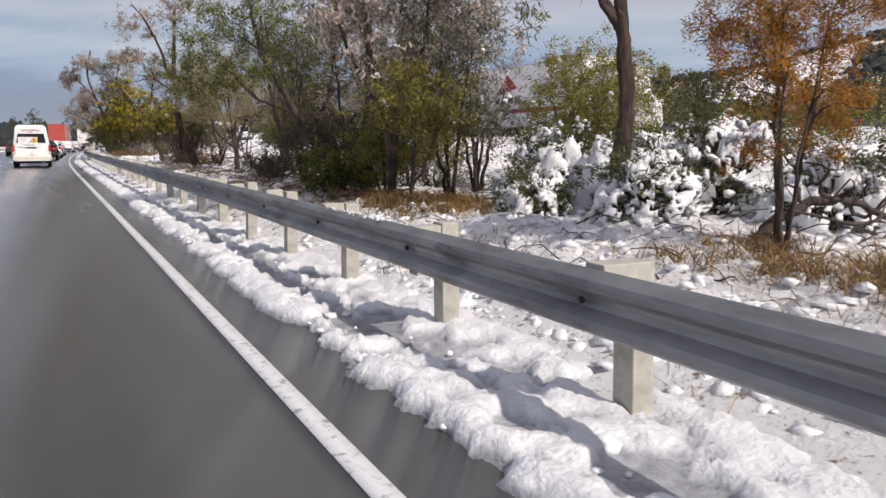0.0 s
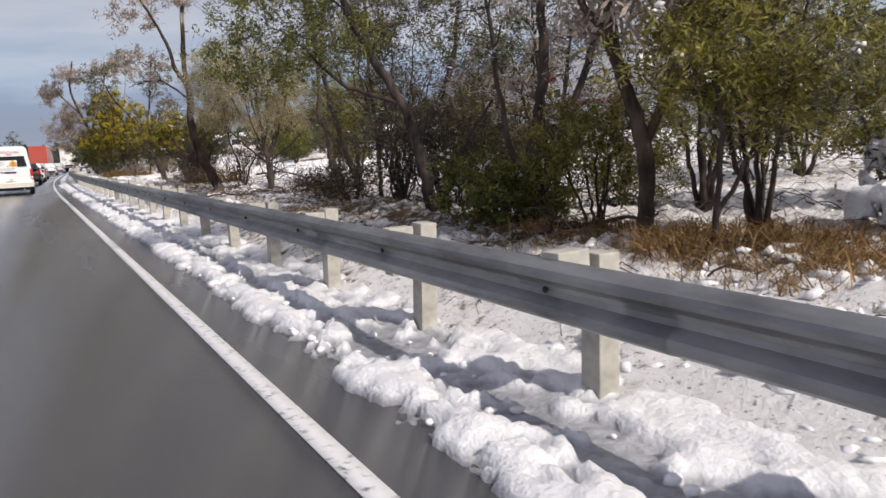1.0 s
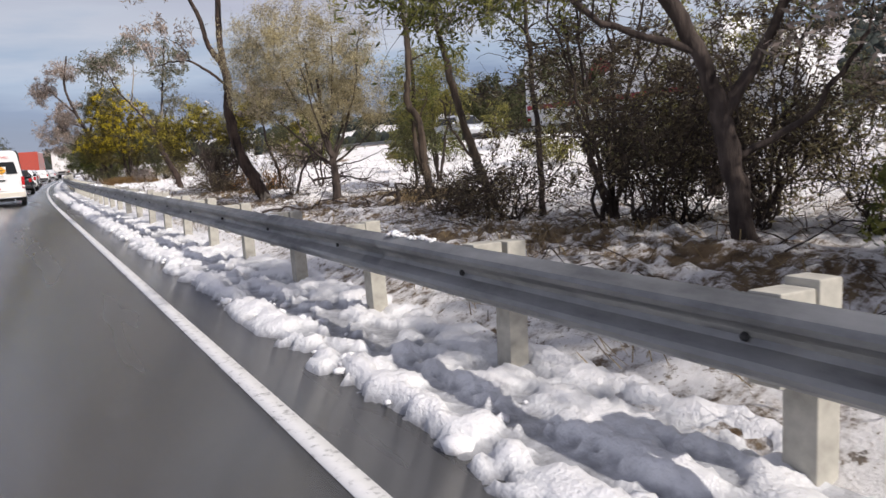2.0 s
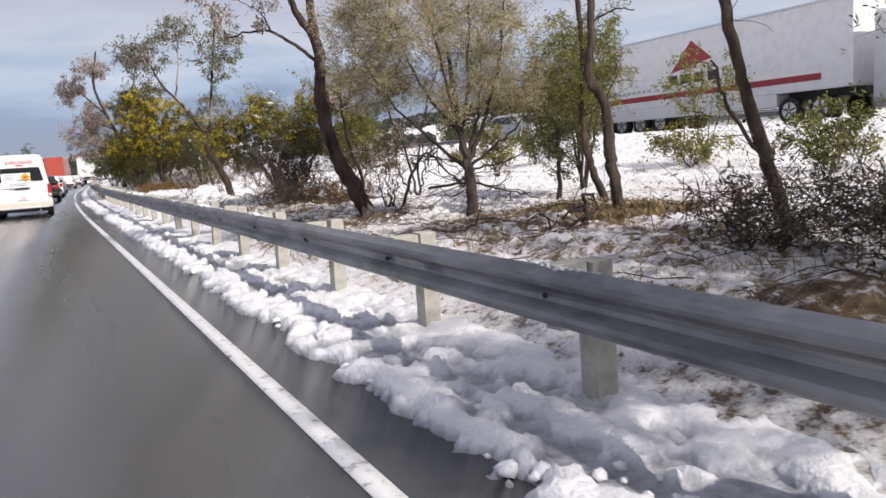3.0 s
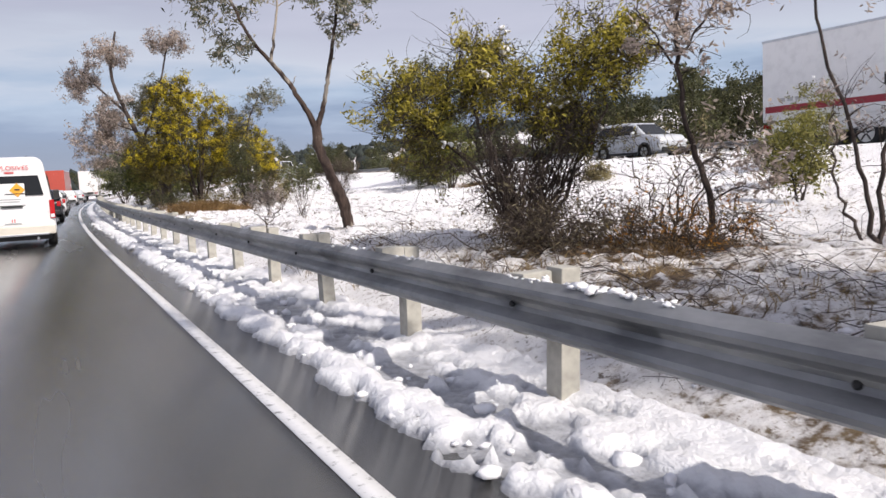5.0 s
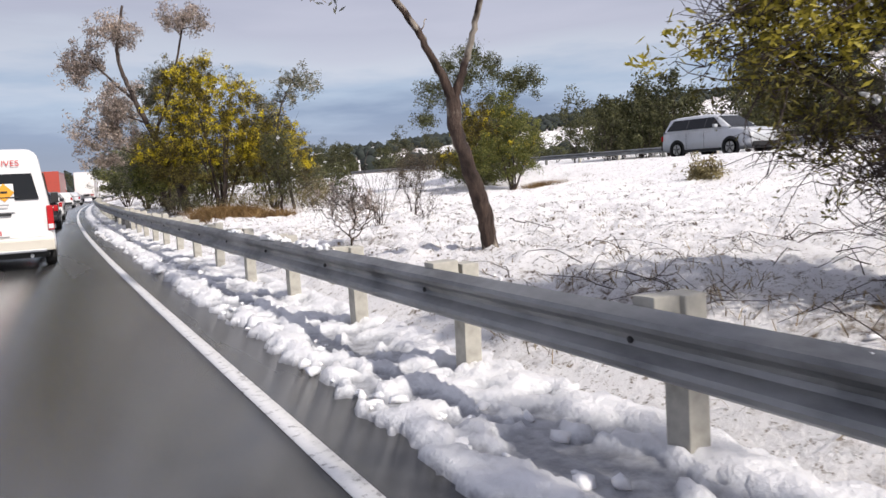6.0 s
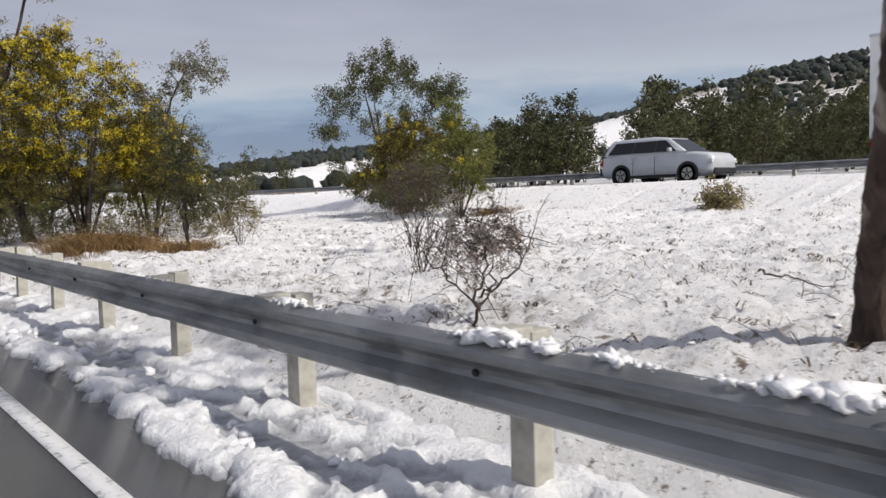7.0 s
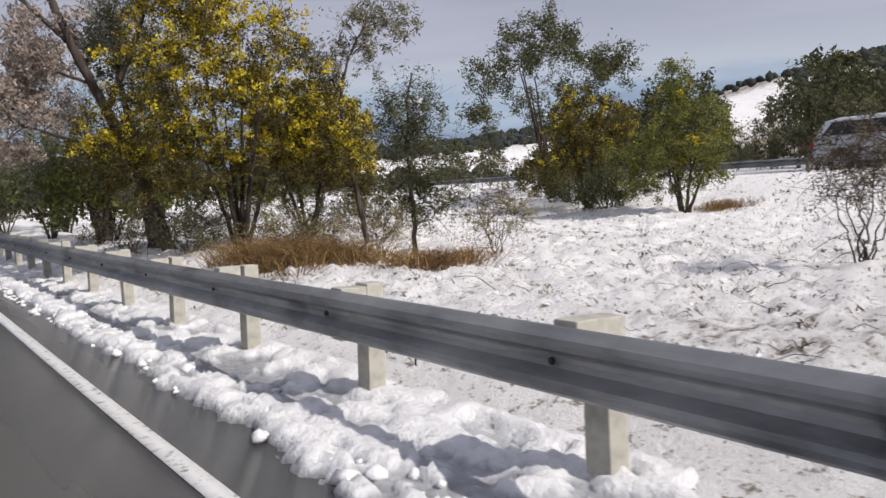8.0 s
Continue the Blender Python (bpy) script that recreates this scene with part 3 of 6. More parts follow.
def tree(name, at, label, category, bark, leaf, stems, crowns, seed, leaf_size=(0.075, 0.02), droop=0.2, per_spot=10, cloud=0.11, twig_r=0.004,
         bare=0, snow=0, group="", sides=6, sink=0.08, wob=0.012, reach=0.5, twigs=2, snow_size=0.06, blossom=0, shoots=None):
    """A tree or shrub. stems: (places above the foot, radius at the foot, at the tip). crowns: (middle, half sizes, branches): branches reach from the
    stems into these rounded masses and carry the leaves. bare: extra leafless twigs; snow: lumps of snow lying in the branches."""
    g = np.random.default_rng(seed)
    x, y = at
    top = thing(name, (x, y, land(x, y) + hummock(x, y) - sink), label, category, group)
    polys, nodes, radii = [], [], []
    for pts, r0, r1 in stems:
        line = smooth_line(pts, 6 + (9 if r0 > 0.05 else 5) * (len(pts) - 1), g, wob * (0.6 if r0 > 0.05 else 1))
        rad = r0 + (r1 - r0) * np.linspace(0, 1, len(line)) ** 0.8
        if pts[0][2] <= 0.02:
            rad[0] *= 1.35
        polys.append((line, rad))
        nodes += list(line[2:])
        radii += list(rad[2:])
    per_spot, leaf_size = int(per_spot * DENSE), (leaf_size[0] * BROAD, leaf_size[1] * BROAD)
    spots, tips = [], []
    for mid, half, count in crowns:
        mid, half = np.asarray(mid, float), np.asarray(half, float)
        # a few boughs first, then branches that leave from what is already there
        goals = g.normal(0, 1, (count, 3))
        goals = goals / np.linalg.norm(goals, axis=1, keepdims=True) * (g.uniform(0, 1, (count, 1)) ** 0.42)
        goals = mid + goals * half
        for goal in goals:
            N = np.array(nodes)
            d = np.linalg.norm(N - goal, axis=1) + 0.9 * np.maximum(0, N[:, 2] - goal[2] + 0.1)
            k = int(np.argmin(d))
            a, dist = N[k], np.linalg.norm(N[k] - goal)
            mid_pt = a + (goal - a) * 0.5 + np.array([0, 0, 0.12 * dist]) + g.normal(0, 0.07 * dist, 3)
            n = 4 + int(dist * 4) if sides > 3 else 4
            line = smooth_line([a, mid_pt, goal], n, g, 0.008 + 0.015 * dist / n)
            r0 = min(radii[k] * 0.75, 0.010 * dist + twig_r * 1.6)
            rad = np.linspace(r0, twig_r * 0.5, n)
            polys.append((line, rad))
            nodes += list(line[1:])
            radii += list(rad[1:])
            lo = int(n * (1 - reach))
            spots += list(line[max(1, lo):])
            tips.append(goal)
            for _ in range(twigs):
                b = line[g.integers(n // 2, n)]
                e = b + g.normal(0, 0.16, 3) + np.array([0, 0, 0.05])
                polys.append((np.array([b, (b + e) / 2 + g.normal(0, 0.02, 3), e]), np.array([twig_r * 0.7, twig_r * 0.5, twig_r * 0.3])))
                spots.append(e)
    for _ in range(bare):
        b = nodes[g.integers(0, len(nodes))]
        e = b + g.normal(0, 0.22, 3) + np.array([0, 0, 0.05])
        polys.append((smooth_line([b, (b + e) / 2 + g.normal(0, 0.06, 3), e], 5, g, 0.012), np.linspace(twig_r * 1.2, twig_r * 0.4, 5)))
    v, f = tubes(polys, sides)
    part("trunk", array_mesh("trunk", v, f, bark, True), None, top)
    if leaf is not None and spots:
        S = np.array(spots)
        # some shoots carry thick tufts, others stand nearly bare
        many = np.minimum(per_spot * 4, per_spot * g.gamma(0.8, 1.25, len(S))).astype(int)
        ball = g.normal(0, 1, (int(many.sum()), 3))
        ball *= (g.uniform(0, 1, (len(ball), 1)) ** 0.5) * cloud * 1.25 / np.linalg.norm(ball, axis=1, keepdims=True)
        c = np.repeat(S, many, axis=0) + ball
        c[:, 2] = np.maximum(c[:, 2], 0.1)
        part("crown", leaves_mesh("crown", c, g, leaf_size[0], leaf_size[1], droop, leaf), None, top)
    if blossom:
        S = np.array(spots)
        S = S[S[:, 2] > np.quantile(S[:, 2], 0.2)]
        S = S[g.integers(0, len(S), blossom)] + g.normal(0, 0.05, (blossom, 3))
        c = np.repeat(S, 24, axis=0) + g.normal(0, 0.05, (blossom * 24, 3))
        if shoots is None:
            part("blossom", leaves_mesh("blossom", c, g, 0.055, 0.045, 0.0, BLOSSOM), None, top, "golden-yellow wattle blossom")
        else:
            tagged(part("new_growth", leaves_mesh("new_growth", c, g, 0.075, 0.022, -0.2, shoots), None, top, "fresh lime-yellow growth at the branch ends"), kind="stuff")
    if snow:
        T = np.array(spots if spots else nodes)
        # each load: a drooping pad of many small lumps run together along the twig
        pads, sizes = [], []
        for spot in T[g.integers(0, len(T), snow)]:
            if max(g.uniform(0, 1), 0.35) < 0.5 * (1 + noise.noise(Vector(spot) * 1.4)) - 0.1:
                continue
            run = g.normal(0, 1, 3) * np.array([1, 1, 0.75])
            run *= snow_size * g.uniform(0.5, 2.0) / (np.linalg.norm(run) + 1e-9)
            for s in np.linspace(-1, 1, 6):
                pads.append(spot + run * s + g.normal(0, 0.022, 3) + np.array([0, 0, 0.02 - 0.03 * s * s]))
                sizes.append(snow_size * g.uniform(0.3, 0.75) * (1 - 0.45 * abs(s)))
        load = part("snow_load", lumps_mesh("snow_load", pads, sizes, g, SNOW, 0.8, 0.55, coarse=True), None, top, "white snow caught in the branches")
        tagged(load, kind="stuff")
    return top


def draped_snow(parent, w, h, seed, cover):
    """Snow lying over a shrub: a torn, lumpy blanket with dark gaps, thick at its edges."""
    bm = bmesh.new()
    na, nb = 84, 34
    grid = []
    for j in range(nb + 1):
        b = math.radians(-8 + 98 * j / nb)
        row = []
        for i in range(na):
            a = 6.2832 * i / na
            d = Vector((math.cos(a) * math.cos(b), math.sin(a) * math.cos(b), math.sin(b)))
            q = d * 2.2 + Vector((seed * 3.7, 0, 0))
            r = 0.86 + 0.26 * noise.noise(q) + 0.15 * noise.noise(q * 2.7) + 0.06 * noise.noise(q * 6.5)
            row.append(bm.verts.new((d.x * w * r, d.y * w * r, 0.06 + d.z * h * r + 0.03 * noise.noise(q * 9))))
        grid.append(row)
    for j in range(nb):
        for i in range(na):
            k = (i + 1) % na
            c = (grid[j][i].co + grid[j + 1][k].co) / 2
            q = Vector((c.x / w, c.y / w, c.z / h)) * 3.4 + Vector((0, seed * 2.3, 0))
            keep = 1.1 * noise.noise(q) + 0.8 * noise.noise(q * 2.6) + 0.5 * noise.noise(q * 6.0) + 0.25 * j / nb
            if keep > cover:
                bm.faces.new((grid[j][i], grid[j][k], grid[j + 1][k], grid[j + 1][i]))
    bmesh.ops.delete(bm, geom=[v for v in bm.verts if not v.link_faces], context="VERTS")
    bm.normal_update()
    ext = bmesh.ops.extrude_face_region(bm, geom=bm.faces[:])
    for v in ext["geom"]:
        if isinstance(v, bmesh.types.BMVert):
            v.co += Vector((v.co.x / w, v.co.y / w, v.co.z / h)).normalized() * 0.05
    for v in bm.verts:
        v.co += Vector((noise.noise(v.co * 17), noise.noise(v.co * 17 + Vector((5, 0, 0))), noise.noise(v.co * 17 + Vector((0, 5, 0))))) * 0.025
    ob = part("snow_blanket", bm, SNOW, parent, "torn blanket of white snow over the shrub", smooth=True)
    return ob


DENSE, BROAD = 1.6, 1.3       # leaves on each shoot; breadth of the leaves


def bushy(h, n, spread, r, seed):
    """Several stems fanning out from one foot."""
    g = np.random.default_rng(seed)
    out = []
    for k in range(n):
        a = 6.283 * k / n + g.uniform(-0.4, 0.4)
        d = np.array([math.cos(a), math.sin(a), 0]) * spread * g.uniform(0.4, 1.0)
        hh = h * g.uniform(0.7, 1.0)
        out.append(([tuple(d * 0.08), tuple(d * 0.45 + (0, 0, hh * 0.45)), tuple(d + (0, 0, hh))], r * g.uniform(0.7, 1.1), r * 0.25))
    return out


def grass(name, places, label, material, seed, blade=0.3, width=0.008, spread=0.12, flop=0.35):
    """Tufts of long thin leaves; places: (x, y, tufts' blades)."""
    g = np.random.default_rng(seed)
    V, F, base = [], [], 0
    for x, y, n in places:
        z = land(x, y) + hummock(x, y) - 0.03
        foot = np.stack([x + g.normal(0, spread, n), y + g.normal(0, spread, n), np.full(n, z)], 1)
        lean = g.normal(0, flop, (n, 3)) * blade
        lean[:, 2] = blade * g.uniform(0.45, 1.1, n)
        s = g.normal(0, 1, (n, 3))
        s[:, 2] = 0
        s *= width / (np.linalg.norm(s, axis=1, keepdims=True) + 1e-9)
        mid = foot + lean * 0.55 + np.array([0, 0, 0.03])
        tip = foot + lean * np.array([1.5, 1.5, 0.95])
        V.append(np.stack([foot - s, foot + s, mid + s * 0.8, mid - s * 0.8, tip + s * 0.15, tip - s * 0.15], 1).reshape(-1, 3))
        i = base + 6 * np.arange(n)[:, None]
        F.append(np.concatenate([i + np.array([[0, 1, 2, 3]]), i + np.array([[3, 2, 4, 5]])]))
        base += 6 * n
    return tagged(part(name, array_mesh(name, np.concatenate(V), np.concatenate(F), material), None), label, "grass", kind="stuff")


def R(s, z, d=0.0):
    """A place s metres across the drive's slanting view, z up and d metres deeper."""
    return (0.89 * s + 0.45 * d, -0.45 * s + 0.89 * d, z)


# ---- trees along the verge, in the order in which they are passed ----
tree("rusty_shrub", (5.2, 4.25), "upright shrub with dense rust-orange dry foliage", "shrub", BARK_DARK, LEAF_RUST,
     bushy(2.4, 5, 0.45, 0.03, 1), [(R(0, 1.75), (0.8, 0.8, 0.95), 120), (R(0.1, 2.6), (0.65, 0.65, 0.6), 70)], 11, (0.04, 0.007), 0.1, 34, 0.09)
tree("scorched_gum", (6.0, 7.4), "slender gum with a scorched black and rust trunk, limbs bare", "tree", BARK_BURNT, LEAF_GUM,
     [([R(0, 0), R(0.18, 1.2), R(0.12, 2.2), R(0.0, 3.4), R(-0.1, 5.0)], 0.125, 0.05), ([R(0.1, 2.3), R(-0.25, 2.75), R(-0.9, 2.9), R(-1.2, 2.85)], 0.05, 0.012),
      ([R(0.1, 2.25), R(-0.22, 2.8), R(-0.3, 3.6), R(-0.5, 5.0)], 0.06, 0.03)], [(R(-0.4, 5.2), (0.9, 0.9, 0.5), 30), (R(-0.95, 2.5), (0.3, 0.3, 0.3), 4)], 12, (0.09, 0.02), 0.6, 8, 0.1, bare=20)
for k, (x, y, h, w, n) in enumerate(((6.5, 9.2, 1.15, 0.8, 190), (6.9, 7.9, 1.0, 0.85, 190), (5.9, 6.6, 0.75, 0.6, 90), (7.4, 6.9, 1.2, 0.9, 160), (8.4, 7.8, 1.3, 1.0, 150), (5.6, 8.3, 0.6, 0.5, 70), (7.2, 5.2, 0.9, 0.8, 80))):
    bush = tree("snowy_shrub", (x, y), "dark twiggy shrub bowed under heavy white snow", "shrub", BARK_DARK, LEAF_DARK,
         bushy(h * 0.8, 7, w * 0.7, 0.02, 20 + k), [(R(0, h * 0.6), (w, w, h * 0.5), 70)], 30 + k, (0.06, 0.018), 0.3, 7, 0.08, bare=130, snow=n // 3, group="snow-laden shrubs", wob=0.03, snow_size=0.05)
    draped_snow(bush, w * 1.05, h, k + 1, -0.06 if k in (0, 1, 3) else 0.04)
tree("green_wattle", (8.2, 10.8), "leafy bright green wattle with snow on it", "tree", BARK_DARK, LEAF_BRIGHT,
     bushy(2.0, 5, 0.8, 0.04, 41), [(R(0, 1.6), (1.3, 1.3, 0.9), 110), (R(0.4, 0.9), (1.1, 1.1, 0.5), 60)], 42, (0.06, 0.014), 0.2, 16, 0.11, snow=40)
tree("green_wattle", (11.5, 14.5), "leafy yellow-green wattle behind the verge, flecked with snow", "tree", BARK_DARK, LEAF_BRIGHT,
     bushy(2.4, 6, 0.9, 0.045, 43), [(R(0, 2.1), (1.6, 1.6, 1.1), 120), (R(0.3, 1.0), (1.3, 1.3, 0.6), 60)], 44, (0.07, 0.018), 0.25, 13, 0.13, snow=40)
tree("olive_wattle", (4.55, 10.0), "slender olive wattle with fine drooping foliage", "tree", BARK_DARK, LEAF_BRIGHT,
     [([R(0, 0), R(0.06, 0.8), R(0.0, 1.6), R(-0.1, 2.3)], 0.035, 0.012), ([R(0.03, 0.3), R(0.35, 1.0), R(0.5, 1.9)], 0.025, 0.01)],
     [(R(0.1, 1.6), (0.65, 0.65, 0.55), 70), (R(0.4, 1.2), (0.6, 0.6, 0.45), 40), (R(-0.3, 1.5), (0.45, 0.45, 0.4), 24)], 272, (0.06, 0.013), 0.5, 10, 0.1, snow=10)
tree("green_wattle", (5.3, 10.2), "bushy grey-green wattle with drooping foliage and snow flecks", "tree", BARK_DARK, LEAF_GUM,
     bushy(2.4, 5, 0.6, 0.035, 373), [(R(0, 2.4), (0.9, 0.85, 1.0), 90), (R(0.35, 1.3), (0.7, 0.7, 0.5), 50), (R(-0.4, 1.5), (0.5, 0.5, 0.4), 24)], 374, (0.06, 0.014), 0.4, 9, 0.1, bare=60, snow=24)
tree("pale_gum", (4.6, 10.8), "gum with drooping pinkish-grey dry leaves in clusters", "tree", BARK_BROWN, LEAF_PINK,
     [([R(0, 0), R(0.02, 0.8), R(-0.25, 1.8), R(-0.3, 3.0), R(-0.2, 4.6)], 0.085, 0.03), ([R(0.0, 0.85), R(0.4, 1.9), R(0.6, 3.2), R(0.5, 4.4)], 0.05, 0.02),
      ([R(-0.2, 1.6), R(-0.7, 2.6), R(-0.9, 4.0)], 0.04, 0.015)],
     [(R(-0.5, 3.2), (1.1, 1.1, 1.0), 100), (R(0.75, 3.1), (0.95, 0.95, 1.1), 100), (R(0.1, 2.0), (0.9, 0.9, 0.5), 44)], 45, (0.10, 0.026), 0.65, 6, 0.12)
tree("fern_wattle", (5.0, 11.9), "low wattle with fine drooping yellow-green foliage", "shrub", BARK_DARK, LEAF_BRIGHT,
     bushy(1.3, 5, 0.6, 0.025, 46), [(R(0.1, 1.0), (0.75, 0.75, 0.5), 70)], 47, (0.055, 0.012), 0.5, 15, 0.09)
tree("broad_wattle", (5.0, 12.9), "bare-stemmed gum with a spreading grey-green crown", "tree", BARK_DARK, LEAF_GUM,
     [([R(0, 0), R(-0.05, 0.9), R(0.1, 1.9), R(0.0, 3.4)], 0.10, 0.04), ([R(0.0, 0.3), R(0.35, 1.2), R(0.8, 2.4), R(0.9, 3.4)], 0.06, 0.025), ([R(0, 0.2), R(-0.35, 1.1), R(-0.5, 2.5)], 0.05, 0.02)],
     [(R(0.4, 3.1), (1.4, 1.4, 1.1), 64), (R(-0.5, 2.4), (0.9, 0.9, 0.7), 26), (R(0.7, 1.9), (0.7, 0.7, 0.5), 16)], 48, (0.06, 0.014), 0.25, 8, 0.11)
tree("green_shrub", (4.6, 13.0), "low rounded shrub with glossy green leaves", "shrub", BARK_DARK, LEAF_WATTLE,
     bushy(0.6, 7, 0.55, 0.015, 49), [(R(0, 0.45), (0.85, 0.85, 0.36), 110)], 50, (0.055, 0.02), 0.0, 13, 0.07, snow=8)
tree("leaning_wattle", (4.75, 15.0), "leaning dark wattle with layered green foliage", "tree", BARK_DARK, LEAF_WATTLE,
     [([R(0, 0), R(-0.12, 0.7), R(-0.35, 1.5), R(-0.95, 2.6), R(-1.2, 3.6)], 0.10, 0.035), ([R(-0.2, 1.0), R(0.3, 1.9), R(0.5, 3.2)], 0.055, 0.02), ([R(-0.1, 0.75), R(0.45, 1.0), R(0.9, 1.6)], 0.035, 0.015),
      ([R(-0.35, 1.5), R(-1.1, 1.8), R(-1.6, 2.3)], 0.04, 0.015)],
     [(R(-1.5, 2.9), (1.3, 1.2, 1.2), 190), (R(-0.1, 3.6), (1.3, 1.3, 0.9), 100), (R(-2.2, 2.2), (0.7, 0.7, 0.5), 60), (R(0.7, 2.3), (0.8, 0.8, 0.6), 34)], 51, (0.055, 0.013), 0.2, 10, 0.1, bare=160)
tree("dark_thicket", (5.3, 17.2), "dense thicket of dark bare stems with sparse leaves", "shrub", BARK_DARK, LEAF_DUSK,
     bushy(2.6, 9, 0.9, 0.035, 52), [(R(0, 1.5), (1.4, 1.4, 1.0), 90), (R(0.0, 2.9), (1.3, 1.3, 0.7), 60)], 53, (0.055, 0.014), 0.2, 11, 0.12, bare=260, wob=0.03)
tree("dark_thicket", (6.4, 16.2), "tangled shrub of dark twigs and olive leaves", "shrub", BARK_DARK, LEAF_DUSK,
     bushy(2.2, 8, 0.9, 0.03, 54), [(R(0, 1.3), (1.2, 1.2, 0.9), 80), (R(0.3, 2.5), (1.1, 1.1, 0.7), 44)], 55, (0.055, 0.014), 0.2, 10, 0.12, bare=220, wob=0.03)
tree("dark_thicket", (5.0, 18.6), "low tangle of dark twigs over brown litter", "shrub", BARK_DARK, LEAF_DUSK,
     bushy(0.9, 8, 0.8, 0.02, 56), [(R(0, 0.5), (0.9, 0.9, 0.4), 60)], 57, (0.05, 0.014), 0.2, 7, 0.1, bare=160, wob=0.03)
for k, (x, y, h, w, leaf, txt) in enumerate(((5.9, 13.9, 3.6, 1.1, LEAF_PINK, "gum with pinkish-grey dry leaves, flecked with snow"), (8.2, 18.4, 2.6, 1.1, LEAF_OLIVE, "olive wattle with a thick rounded crown"), (7.0, 12.4, 3.2, 1.0, LEAF_PINK, "gum sapling with pinkish-grey drooping leaves"))):
    tree("thicket_wattle", (x, y), txt, "tree", BARK_DARK, leaf,
         bushy(h * 0.75, 5, w * 0.6, 0.05, 330 + k), [(R(0, h * 0.76), (w, w, h * 0.26), 70), (R(-w * 0.7, h * 0.45), (w * 0.6, w * 0.6, h * 0.14), 26), (R(w * 0.5, h * 0.35), (w * 0.6, w * 0.6, h * 0.13), 20)], 340 + k, (0.075, 0.02), 0.4, 5, 0.10, bare=160, snow=22, snow_size=0.045, group="wattles of the thicket")
for k, (x, y, h, leaf) in enumerate(((6.2, 17.4, 1.5, LEAF_DUSK), (6.1, 14.8, 1.2, LEAF_BROWN), (5.5, 16.3, 1.2, LEAF_DUSK), (6.9, 16.6, 1.4, LEAF_BROWN), (6.6, 13.4, 1.0, LEAF_OLIVE), (5.0, 19.9, 0.7, LEAF_DUSK))):
    tree("undergrowth", (x, y), "dark tangled undergrowth of twigs and dull leaves", "shrub", BARK_DARK, leaf,
         bushy(h * 0.85, 10, 0.7, 0.016, 350 + k), [(R(0, h * 0.55), (0.9, 0.9, h * 0.45), 60)], 360 + k, (0.055, 0.015), 0.2, 5, 0.11, bare=200, wob=0.03, group="undergrowth of the thicket")
for k, (x, y, h) in enumerate(((4.9, 16.3, 1.3), (6.4, 14.2, 1.7), (5.6, 15.6, 1.5))):
    tree("dark_thicket", (x, y), "tangle of thin dark stems and twigs", "shrub", BARK_DARK, LEAF_DUSK,
         bushy(h, 10, 0.6, 0.016, 250 + k), [(R(0, h * 0.7), (0.8, 0.8, h * 0.4), 50)], 255 + k, (0.05, 0.014), 0.2, 5, 0.1, bare=200, wob=0.03, group="dark thickets")
tree("slim_gum", (5.7, 18.9), "slim straight dark sapling with thin foliage", "tree", BARK_DARK, LEAF_DARK,
     [([R(0, 0), R(-0.03, 1.2), R(-0.1, 2.4), R(-0.1, 3.8)], 0.045, 0.02)], [(R(0.1, 2.9), (1.0, 1.0, 0.9), 60), (R(0.3, 1.7), (0.7, 0.7, 0.4), 25)], 58, (0.06, 0.015), 0.3, 10, 0.12, bare=60)
tree("slim_gum", (5.85, 20.4), "slim leaning gum with a thin grey-green top", "tree", BARK_BROWN, LEAF_GUM,
     [([R(0.05, 0), R(-0.12, 0.6), R(-0.34, 1.35), R(-0.5, 2.1), R(-0.66, 2.9), R(-0.75, 4.2)], 0.075, 0.03), ([R(-0.15, 0.7), R(-0.5, 1.2), R(-0.6, 1.6)], 0.025, 0.01)],
     [(R(-0.65, 3.0), (0.5, 0.5, 0.7), 30), (R(0.35, 3.1), (0.7, 0.7, 0.5), 24)], 59, (0.09, 0.018), 0.65, 9, 0.1, bare=90)
tree("twin_gum", (6.5, 23.4), "bare twisted gum trunk with few dead twigs", "tree", BARK_BROWN, LEAF_GUM,
     [([R(0, 0), R(-0.1, 0.7), R(-0.15, 1.4), R(-0.33, 1.75), R(-0.28, 2.4), R(-0.3, 3.2), R(-0.5, 4.4)], 0.085, 0.035), ([R(-0.3, 2.4), R(-0.05, 2.55), R(0.25, 2.55)], 0.02, 0.008),
      ([R(-0.16, 1.45), R(0.0, 1.75), R(0.02, 1.95)], 0.018, 0.006)], [(R(-0.4, 4.3), (0.5, 0.5, 0.5), 12)], 60, (0.09, 0.018), 0.6, 7, 0.1, bare=40)
tree("twin_gum", (6.95, 24.3), "thin leaning gum trunk rising through foliage", "tree", BARK_BROWN, LEAF_WATTLE,
     [([R(0.05, 0), R(-0.15, 0.6), R(-0.25, 1.2), R(-0.2, 2.2), R(-0.3, 3.6)], 0.065, 0.03)], [(R(-0.2, 1.9), (0.55, 0.55, 0.75), 45)], 61, (0.05, 0.01), 0.2, 16, 0.1)
